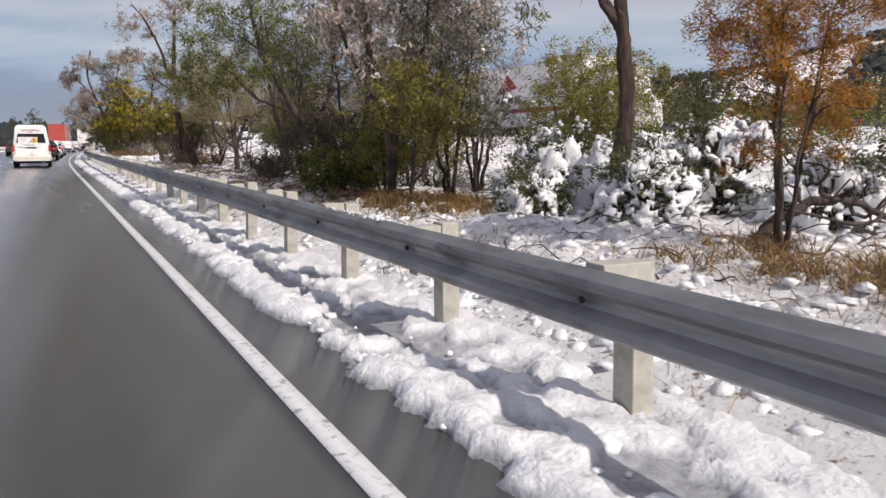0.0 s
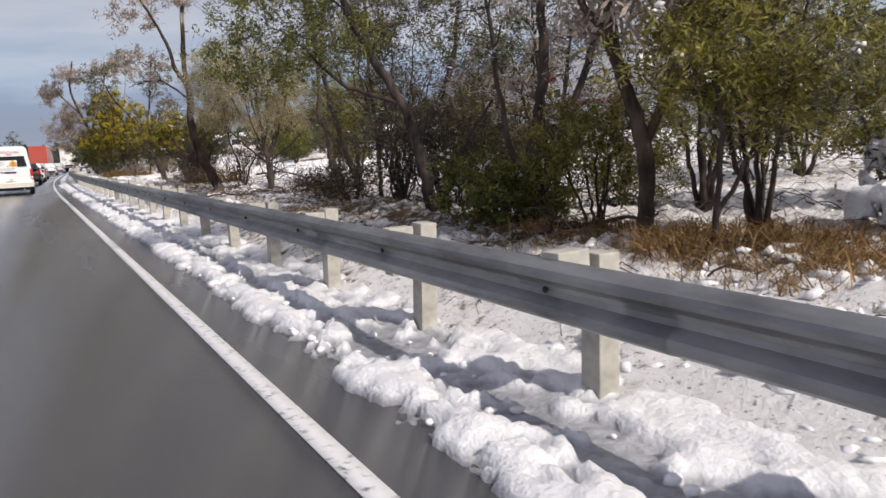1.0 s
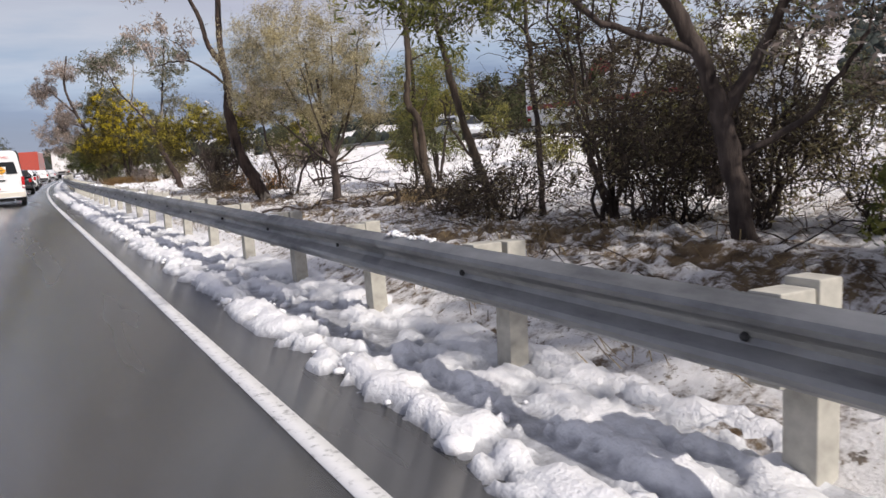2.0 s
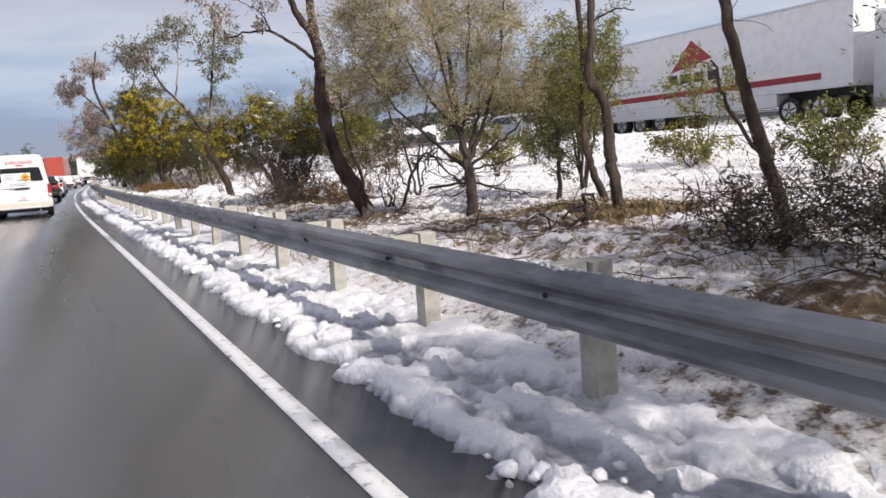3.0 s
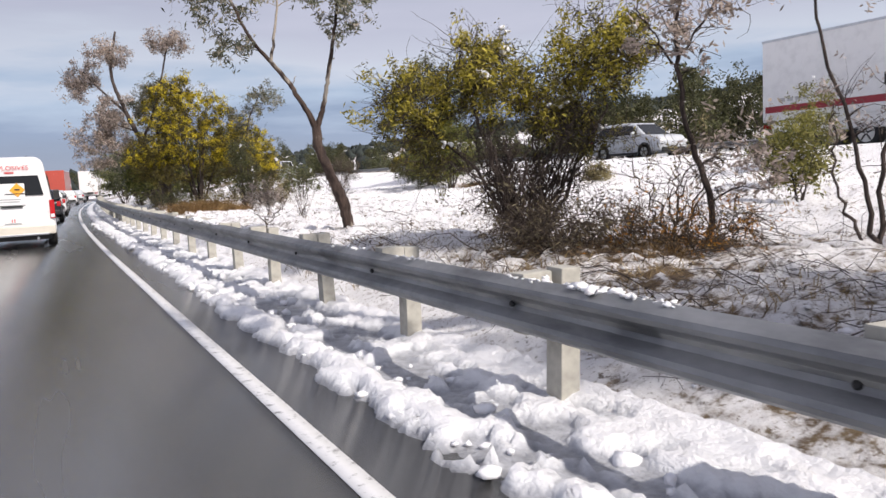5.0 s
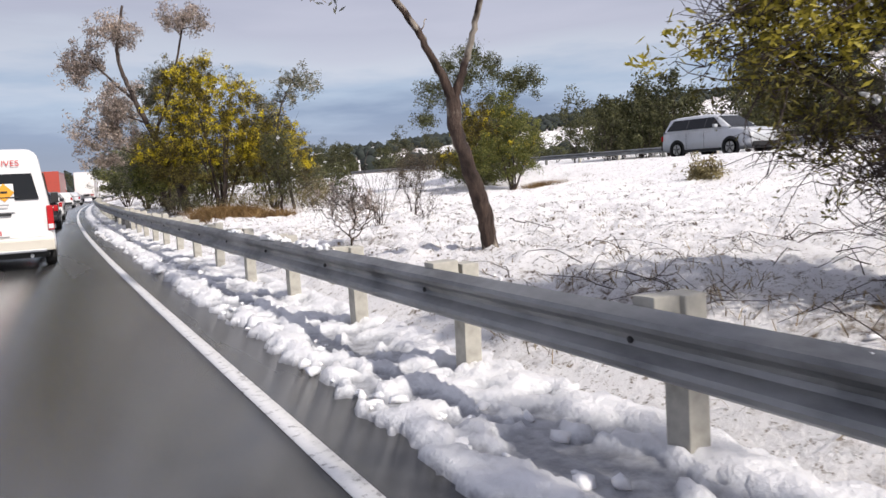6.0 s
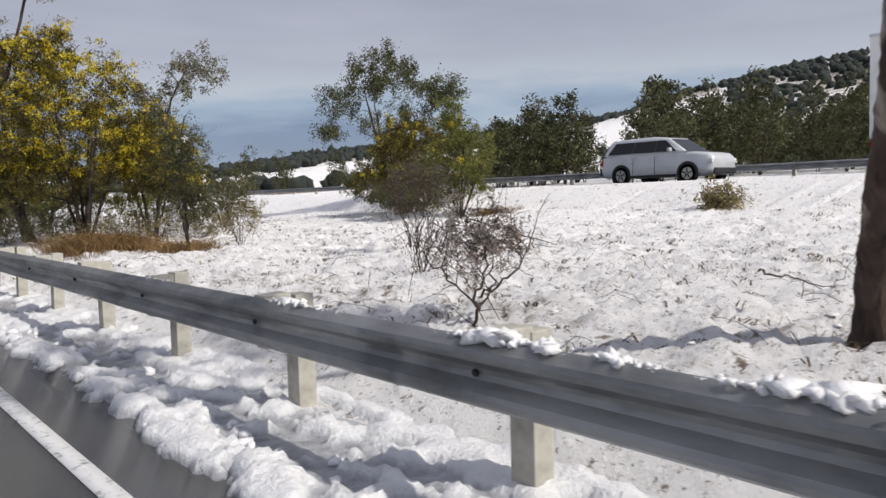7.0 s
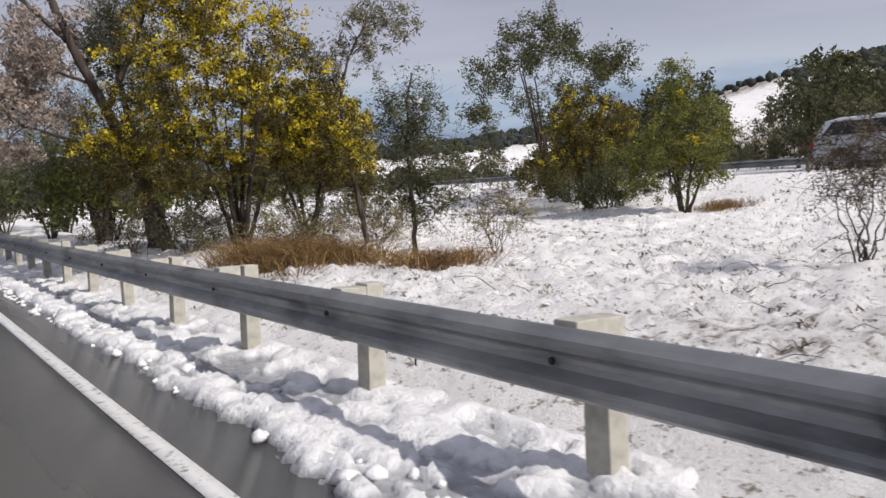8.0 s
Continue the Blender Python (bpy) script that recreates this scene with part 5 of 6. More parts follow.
def build_far_trees():
    """Dark trees behind the far carriageway; a few kinds, repeated at their places."""
    kinds = []
    for k, (h, w, leaf) in enumerate(((5.5, 2.0, LEAF_FAR), (6.0, 1.6, LEAF_FAR), (4.2, 2.4, LEAF_DARK), (6.6, 2.2, LEAF_FAR))):
        kinds.append(tree("far_tree", (34 + 3 * k, 60 + 9 * k), "dark green bush tree beyond the far road", "tree", BARK_DARK, leaf,
                          bushy(h * 0.7, 4, w * 0.5, 0.05, 180 + k), [(R(0, h * 0.5), (w, w, h * 0.42), 76), (R(0.2, h * 0.85), (w * 0.4, w * 0.4, h * 0.2), 20)], 190 + k, (0.22, 0.09), 0.1, 5, 0.34, twigs=0, sides=3, group="trees beyond the far road"))
    g = random.Random(6)
    # middle of the stand seen from the slope: bearing, distance, spread of sizes
    for count, az0, az1, r0, r1, s0, s1 in ((26, -5, 38, 75, 130, 0.5, 0.95), (30, 38, 53.5, 48, 76, 0.55, 0.95), (8, 47, 53, 45, 52, 0.7, 0.95), (14, 53.5, 57.5, 50, 66, 0.24, 0.38), (64, 57, 82, 40, 60, 0.62, 1.0), (22, 82, 150, 36, 60, 0.5, 0.9)):
        for _ in range(count):
            az, r = math.radians(g.uniform(az0, az1)), g.uniform(r0, r1)
            x, y = r * math.sin(az), 40 + r * math.cos(az)
            if x - curve(y) < FAR_X + 12.0:
                x = FAR_X + 12.0 + abs(g.gauss(0, 3)) + curve(y)
            c = copy_thing(g.choice(kinds), pose(x, y, land(x, y) - 0.1, 0, 0, g.uniform(0, 360)))
            c.scale = [g.uniform(s0, s1)] * 3
    # the road's end, where it bends away behind tall scrub
    for k in range(44):
        y = g.uniform(165, 270)
        x = curve(y) + (g.uniform(-60, -13) if k % 2 else g.uniform(6, 50))
        c = copy_thing(g.choice(kinds), pose(x, y, land(x, y) - 0.2, 0, 0, g.uniform(0, 360)))
        c.scale = [g.uniform(0.8, 1.35)] * 3


build_far_trees()


def build_far_woods():
    """Woods on the hills: many small dark clumps."""
    g = np.random.default_rng(8)
    places, sizes = [], []
    while len(places) < 6000:
        az, r = math.radians(g.uniform(-14, 100)), g.uniform(150, 560)
        x, y = r * math.sin(az), 25 + r * math.cos(az)
        if abs(x - curve(y)) < 14:
            continue
        edge = r > 400 and math.degrees(az) > 30
        clearing = 53 < math.degrees(az) < 58.5 and r < 430
        if clearing and g.random() < 0.93 or math.degrees(az) < 58.5 and noise.noise(Vector((x * 0.012, y * 0.012, 7.0))) > 0.03 and not (edge and g.random() < 0.8):
            continue
        s = g.uniform(0.9, 2.1)
        places.append((x, y, land(x, y) + s * 0.5))
        sizes.append(s)
    me = lumps_mesh("far_woods", places, sizes, g, FAR_WOOD, 1.1, 0.55, coarse=True)
    tagged(part("far_woods", me, None), "distant dark eucalypt woods on the snowy hills", "woods", kind="stuff")


FAR_WOOD = plain("far_foliage", (0.020, 0.027, 0.023), 0.9, vary=0.6, scale=0.7)
build_far_woods()

# ---- grass, litter and fallen wood ----
g2 = np.random.default_rng(21)


def field(x0, x1, y0, y1, n, blades):
    return [(float(g2.uniform(x0, x1)), float(g2.uniform(y0, y1)), int(g2.integers(blades // 2, blades))) for _ in range(n)]


grass("rust_grass", field(4.1, 5.3, 8.6, 10.6, 60, 60), "tall rust-brown dry grass on the verge", GRASS_RUST, 22, 0.21, 0.005, 0.16, 0.75)
grass("rust_grass", field(4.0, 5.6, 51.9, 54.6, 80, 70), "tall rust-brown dry grass under the wattle", GRASS_RUST, 23, 0.38, 0.006, 0.16, 0.75)
grass("rust_grass", field(5.0, 5.8, 50.2, 51.2, 22, 60), "clump of rust-brown dry grass in snow", GRASS_RUST, 24, 0.28, 0.006, 0.16, 0.75)
grass("rust_grass", field(15.4, 16.9, 53.4, 54.4, 34, 60), "clump of rust-brown dry grass in snow", GRASS_RUST, 25, 0.16, 0.005, 0.16, 0.75)
grass("rust_grass", field(4.2, 5.4, 2.4, 4.6, 50, 60), "tall olive and rust grass on the verge", GRASS_RUST, 26, 0.22, 0.005, 0.16, 0.75)
grass("rust_grass", field(4.2, 4.9, 11.0, 12.4, 26, 50), "rust-brown dry grass on the verge", GRASS_RUST, 27, 0.16, 0.005, 0.16, 0.75)
grass("straw_grass", field(5.8, 7.2, 22.4, 24.6, 60, 60), "matted yellow-brown grass round the gum trunks", GRASS_STRAW, 28, 0.12, 0.006, 0.16, 0.9)
grass("straw_grass", field(2.9, 4.6, 12, 36, 110, 34), "thin straw-coloured grass poking through snow", GRASS_STRAW, 29, 0.13, 0.004, 0.20, 0.9)
grass("straw_grass", field(4.4, 8.0, 13, 37, 110, 30), "thin straw-coloured grass poking through snow", GRASS_STRAW, 30, 0.12, 0.004, 0.22, 0.9)
grass("straw_grass", field(3.0, 9.0, 36, 62, 180, 14), "sparse straw-coloured grass poking through snow", GRASS_STRAW, 31, 0.07, 0.004, 0.16, 0.9)
grass("straw_grass", field(8.0, 18.0, 5, 66, 240, 12), "sparse straw-coloured grass poking through snow", GRASS_STRAW, 32, 0.08, 0.005, 0.2, 0.9)
grass("straw_grass", field(2.9, 4.4, -3, 12, 90, 26), "thin straw-coloured grass poking through snow", GRASS_STRAW, 33, 0.13, 0.004, 0.16, 0.8)


def litter(name, x0, x1, y0, y1, n, label, seed, length=0.6, r=0.006):
    """Fallen and arching twigs on the ground."""
    g = np.random.default_rng(seed)
    polys = []
    for _ in range(n):
        x, y = g.uniform(x0, x1), g.uniform(y0, y1)
        a, ln = g.uniform(0, 6.28), length * g.uniform(0.3, 1.3)
        z = land(x, y) + hummock(x, y)
        rise = g.uniform(0.0, 0.22) * ln
        p = [(x, y, z - 0.01), (x + math.cos(a) * ln * 0.5, y + math.sin(a) * ln * 0.5, z + rise + 0.03), (x + math.cos(a) * ln, y + math.sin(a) * ln, z + rise * 0.3 + 0.02)]
        polys.append((smooth_line(p, 6, g, 0.015), np.linspace(r * g.uniform(0.5, 1.3), r * 0.4, 6)))
    v, f = tubes(polys)
    tagged(part(name, array_mesh(name, v, f, TWIG), None), label, "twigs", kind="stuff")


litter("fallen_twigs", 3.2, 8.0, 13, 37, 420, "dark fallen twigs littering the snowy verge", 41, 0.75, 0.006)
litter("fallen_twigs", 2.9, 5.4, 25.5, 32.5, 380, "thin purplish-brown twigs arching over the verge", 44, 0.55, 0.004)
litter("fallen_twigs", 3.4, 9.0, 37, 62, 120, "thin fallen twigs on the snow", 42, 0.5, 0.004)
litter("fallen_twigs", 3.2, 8.5, 2, 13, 240, "dark fallen twigs among snow and scrub", 43, 0.7, 0.008)


def fallen(at, pts, r0, label, seed, forks=6):
    g = np.random.default_rng(seed)
    x, y = at
    limb = thing("fallen_branch", (x, y, land(x, y) + hummock(x, y) - 0.03), label, "branch")
    line = smooth_line(pts, 6 * len(pts), g, 0.01)
    v, f = tubes([(line, np.linspace(r0, r0 * 0.35, len(line)))])
    part("limb", array_mesh("limb", v, f, BARK_DARK, True), None, limb)
    for _ in range(forks):
        b = line[g.integers(len(line) // 3, len(line))]
        e = b + g.normal(0, 0.34, 3) * np.array([1, 1, 0.6]) + np.array([0, 0, 0.04])
        e[2] = max(e[2], 0.05)
        fork = smooth_line([b, b + (e - b) * 0.35 + g.normal(0, 0.08, 3), b + (e - b) * 0.7 + g.normal(0, 0.08, 3), e], 10, g, 0.012)
        twig = smooth_line([fork[5], fork[5] + g.normal(0, 0.1, 3), fork[5] + g.normal(0, 0.2, 3)], 5, g, 0.01)
        v, f = tubes([(fork, np.linspace(r0 * 0.42, r0 * 0.12, 10)), (twig, np.linspace(r0 * 0.2, r0 * 0.08, 5))])
        part("fork", array_mesh("fork", v, f, BARK_DARK, True), None, limb)


fallen((5.3, 4.6), [R(0, 0.0), R(0.35, 0.28), R(0.8, 0.34), R(1.3, 0.1)], 0.055, "thick arched fallen limb, dark bark, snow around it", 51)
fallen((5.3, 27.6), [R(0, 0.0), R(0.2, 0.6), R(0.5, 0.98), R(0.85, 0.62), R(1.25, 0.35)], 0.03, "dark dead limb propped on the snow, with bare forks", 52, 22)
fallen((5.9, 26.6), [R(-0.5, 0.35), R(0.1, 0.42), R(0.6, 0.3), R(1.2, 0.12)], 0.026, "tangle of dead dark branches lying on snow", 57, 18)
fallen((4.3, 23.4), [R(-0.9, 0.04), R(-0.5, 0.10), R(-0.1, 0.07), R(0.2, 0.18), R(0.9, 0.02)], 0.021, "crooked fallen branch lying in brown grass", 53)
fallen((5.6, 23.0), [R(0.0, 0.0), R(0.05, 0.25), R(0.0, 0.42)], 0.05, "short broken stump end of a fallen limb", 54, 4)
fallen((4.6, 11.6), [R(-0.7, 0.05), R(0, 0.12), R(0.7, 0.2)], 0.035, "pale fallen branch lying under the wattles", 55)
fallen((6.0, 40.2), [R(0, 0.25), R(0.3, 0.18), R(0.75, 0.05)], 0.012, "thin bent twig lying on the snow", 56, 4)

# small lumps of snow on grass heads, which roughen the snow cover
def rough_snow(name, x0, x1, y0, y1, n, s0, s1, label, seed):
    g = np.random.default_rng(seed)
    P = []
    for _ in range(n):
        x, y = float(g.uniform(x0, x1)), float(g.uniform(y0, y1))
        P.append((x, y, land(x, y) + hummock(x, y) - 0.01))
    me = lumps_mesh(name, P, g.uniform(s0, s1, n), g, SNOW, 0.5, 0.75, coarse=True)
    tagged(part(name, me, None), label, "snow", kind="stuff")


rough_snow("snow_clumps", 2.7, 6.6, 2, 9.6, 1500, 0.02, 0.075, "clumps of snow lying on the verge", 61)
rough_snow("snow_clumps", 2.9, 8.0, 9.6, 36, 500, 0.015, 0.04, "small clumps of snow on brown litter", 62)
rough_snow("snow_clumps", 2.9, 9.0, 36, 62, 500, 0.015, 0.04, "rough clumps of snow on grass tussocks", 63)
grass("dead_stubble", field(3.0, 10.5, 36, 62, 1200, 9), "dark dead stubble showing through snow", GRASS_DARK, 65, 0.04, 0.008, 0.05, 1.8)
grass("dead_stubble", field(9.0, 18.0, 20, 64, 1100, 9), "dark dead stubble showing through snow", GRASS_DARK, 66, 0.045, 0.008, 0.10, 1.6)


# ---- far carriageway ----
strip("far_road", FAR_X + 0.6, FAR_X + 10.5, -60, 300, FAR_Z, ASPHALT, label="far carriageway of wet asphalt above the slope", thick=0.3)


def build_far_rail():
    rail = thing("far_guard_rail", (0, 0, 0), "long galvanised guard rail beside the far road", "guard rail")
    x = FAR_X + 10.8
    for k in range(16):
        y = -20 + 10.0 * k
        bm = beam_mesh(10.2, x - 0.006 * (k % 2), y)
        bmesh.ops.translate(bm, verts=bm.verts, vec=(0, 0, FAR_Z))
        part("rail_panel", bm, STEEL, rail)
    for k in range(40):
        y = -20 + 4.0 * k
        box_part("post", rail, POST, x + 0.14 + curve(y), y, FAR_Z + 0.3, 0.15, 0.15, 0.8, 0.008)


build_far_rail()


# ---- vehicles ----
def ring(hw, z0, z1, tuck, r, n=4):
    """Half-section of a vehicle body: from the sill up to the roof's middle, (x, z)."""
    pts = [(hw * 0.92, z0), (hw, z0 + 0.12)]
    pts.append((hw - tuck * 0.35, z0 + (z1 - z0) * 0.45))
    top = hw - tuck
    for k in range(n + 1):
        a = math.pi / 2 * k / n
        pts.append((top - r + r * math.cos(a), z1 - r + r * math.sin(a)))
    return pts


def loft(stations):
    """A closed body from half-sections along y; stations: (y, half width, z0, z1, tuck, corner radius)."""
    bm = bmesh.new()
    rows = []
    for y, hw, z0, z1, tuck, r in stations:
        half = ring(hw, z0, z1, tuck, r)
        full = half + [(-x, z) for x, z in reversed(half)]
        rows.append([bm.verts.new((x, y, z)) for x, z in full])
    n = len(rows[0])
    for a, b in zip(rows, rows[1:]):
        for i in range(n):
            j = (i + 1) % n
            bm.faces.new((a[i], a[j], b[j], b[i]))
    bm.faces.new(rows[0])
    bm.faces.new(list(reversed(rows[-1])))
    bmesh.ops.recalc_face_normals(bm, faces=bm.faces[:])
    return bm


def panel(name, parent, material, corners, thick=0.012, label=""):
    """A thin plate with the four or more corners given, pushed out by its thickness."""
    bm = bmesh.new()
    f = bm.faces.new([bm.verts.new(c) for c in corners])
    f.normal_update()
    ext = bmesh.ops.extrude_face_region(bm, geom=[f])
    bmesh.ops.translate(bm, verts=[v for v in ext["geom"] if isinstance(v, bmesh.types.BMVert)], vec=f.normal * thick)
    bmesh.ops.recalc_face_normals(bm, faces=bm.faces[:])
    return part(name, bm, material, parent, label)


def wheel(parent, x, y, r=0.33, w=0.2):
    bm = disc(bmesh.new(), pose(x, y, r, 0, 90, 0), r, w, 24)
    bmesh.ops.bevel(bm, geom=[e for e in bm.edges if abs(e.verts[0].co.x - e.verts[1].co.x) < 1e-4], offset=0.025, segments=2, affect="EDGES")
    tyre = part("wheel", bm, RUBBER, parent, smooth=False)
    side = 1 if x > 0 else -1
    rim = disc(bmesh.new(), pose(x + side * (w / 2 + 0.004), y, r, 0, 90, 0), r * 0.62, 0.02, 18)
    part("rim", rim, CHROME, tyre)
    for k in range(5):
        a = 2 * math.pi * k / 5
        bm = box(bmesh.new(), 0, 0, 0, 0.012, r * 0.12, r * 0.5)
        bmesh.ops.transform(bm, matrix=pose(x + side * (w / 2 + 0.016), y + math.sin(a) * r * 0.33, r + math.cos(a) * r * 0.33, -math.degrees(a), 0, 0), verts=bm.verts)
        part("spoke", bm, BLACK, tyre)
    return tyre


def lettering(text, parent, material, at, size, turn, name="lettering", squeeze=1.0):
    cu = bpy.data.curves.new(name, "FONT")
    cu.body, cu.size, cu.extrude = text, size, 0.002
    cu.align_x, cu.align_y = "CENTER", "CENTER"
    tmp = new(name, cu)
    me = bpy.data.meshes.new_from_object(tmp.evaluated_get(bpy.context.evaluated_depsgraph_get()))
    bpy.data.objects.remove(tmp)
    me.transform(Matrix.LocRotScale(None, None, (squeeze, 1, 1)))
    me.materials.clear()
    me.materials.append(material)
    ob = new(name, me)
    ob.matrix_basis = pose(*at, *turn)
    ob.parent = parent
    return ob


def build_van(x, y):
    """A high-roofed white van seen from behind; its rear stands at y."""
    van = thing("van", (x, y, 0.0), "white high-roof van with red rear lettering and an orange sign", "van")
    part("body", loft([(0.0, 0.86, 0.42, 2.10, 0.16, 0.16), (0.06, 0.92, 0.36, 2.22, 0.17, 0.20), (0.5, 0.94, 0.32, 2.28, 0.18, 0.24), (2.8, 0.94, 0.32, 2.28, 0.18, 0.24), (3.9, 0.94, 0.32, 2.22, 0.22, 0.24),
                       (4.6, 0.92, 0.34, 1.70, 0.20, 0.2), (5.0, 0.88, 0.36, 1.20, 0.1, 0.15), (5.2, 0.78, 0.40, 0.95, 0.08, 0.12)]), WHITE_PAINT, van, smooth=True)
    gate = panel("tailgate", van, WHITE_PAINT, [(-0.76, -0.012, 0.62), (0.76, -0.012, 0.62), (0.64, -0.004, 1.98), (-0.64, -0.004, 1.98)], 0.02)
    panel("rear_window", gate, GLASS, [(-0.70, -0.036, 1.32), (0.70, -0.036, 1.32), (0.61, -0.030, 1.80), (-0.61, -0.030, 1.80)], 0.008, "dark tinted rear window")
    part("wiper", box(bmesh.new(), 0.12, -0.055, 1.37, 0.5, 0.015, 0.02), BLACK, gate)
    panel("notice", gate, WHITE_PAINT, [(-0.62, -0.05, 1.10), (0.30, -0.05, 1.10), (0.30, -0.045, 1.62), (-0.62, -0.045, 1.62)], 0.004, "white notice on the glass")
    s = 0.17
    panel("warning_sign", gate, SIGN_ORANGE, [(0.14, -0.062, 1.46 - s), (0.14 + s, -0.062, 1.46), (0.14, -0.060, 1.46 + s), (0.14 - s, -0.062, 1.46)], 0.004, "orange diamond hazard sign")
    part("sign_mark", box(bmesh.new(), 0.14, -0.068, 1.47, 0.11, 0.004, 0.035), BLACK, gate)
    for k, w in enumerate((0.30, 0.24, 0.28)):
        part("print_line", box(bmesh.new(), -0.36, -0.058, 1.56 - 0.07 * k, w, 0.004, 0.022), SIGN_GREY, gate)
    for k in range(4):
        part("print_line", box(bmesh.new(), -0.1, -0.060 if k < 2 else -0.036, 1.24 - 0.06 * k, 0.62 - 0.06 * (k % 2), 0.004, 0.022), SIGN_GREY, gate)
    part("handle", box(bmesh.new(), 0, -0.045, 1.06, 0.46, 0.02, 0.05, 0.01), BLACK, gate)
    lettering("EXPLOSIVES", van, SIGN_RED, (0.0, -0.035, 1.99), 0.155, (83, 0, 0), squeeze=1.05)
    part("sign_mark", box(bmesh.new(), 0.0, -0.02, 1.88, 0.2, 0.01, 0.035), SIGN_RED, van)
    plate = part("number_plate", box(bmesh.new(), 0, -0.05, 0.72, 0.36, 0.012, 0.12, 0.004), WHITE_PAINT, van)
    for dx in (-0.028, 0.028):
        part("plate_bar", box(bmesh.new(), dx, -0.06, 0.72, 0.022, 0.006, 0.08), SIGN_RED, plate)
    part("rear_bumper", box(bmesh.new(), 0, -0.05, 0.47, 1.80, 0.2, 0.22, 0.03), CREAM, van)
    part("step", box(bmesh.new(), 0.0, -0.11, 0.365, 1.5, 0.16, 0.05, 0.012), CHROME, van)
    part("underbody", box(bmesh.new(), 0, 2.4, 0.30, 1.6, 4.6, 0.16, 0.02), BLACK, van)
    part("exhaust", disc(bmesh.new(), pose(0.5, -0.06, 0.27, 90, 0, 0), 0.03, 0.25, 12), CHROME, van)
    for s in (-1, 1):
        lamp = part("tail_lamp", box(bmesh.new(), s * 0.86, -0.005, 0.96, 0.11, 0.06, 0.46, 0.015), LAMP_RED, van, "red and clear tail lamp")
        part("reversing_lens", box(bmesh.new(), s * 0.86, -0.02, 0.80, 0.09, 0.05, 0.09, 0.01), LAMP_CLEAR, lamp)
        panel("side_window", van, GLASS, [(s * 0.89, 0.45, 1.30), (s * 0.89, 1.75, 1.30), (s * 0.82, 1.75, 1.84), (s * 0.82, 0.45, 1.84)][::s], 0.006, "dark side glass")
        panel("side_window", van, GLASS, [(s * 0.89, 1.9, 1.30), (s * 0.89, 3.2, 1.30), (s * 0.82, 3.2, 1.84), (s * 0.82, 1.9, 1.84)][::s], 0.006, "dark side glass")
        mirror = part("door_mirror", box(bmesh.new(), s * 1.04, 4.0, 1.32, 0.16, 0.09, 0.26, 0.03), BLACK, van)
        for wy in (0.95, 4.1):
            wheel(van, s * 0.82, wy, 0.34, 0.2)
    return van


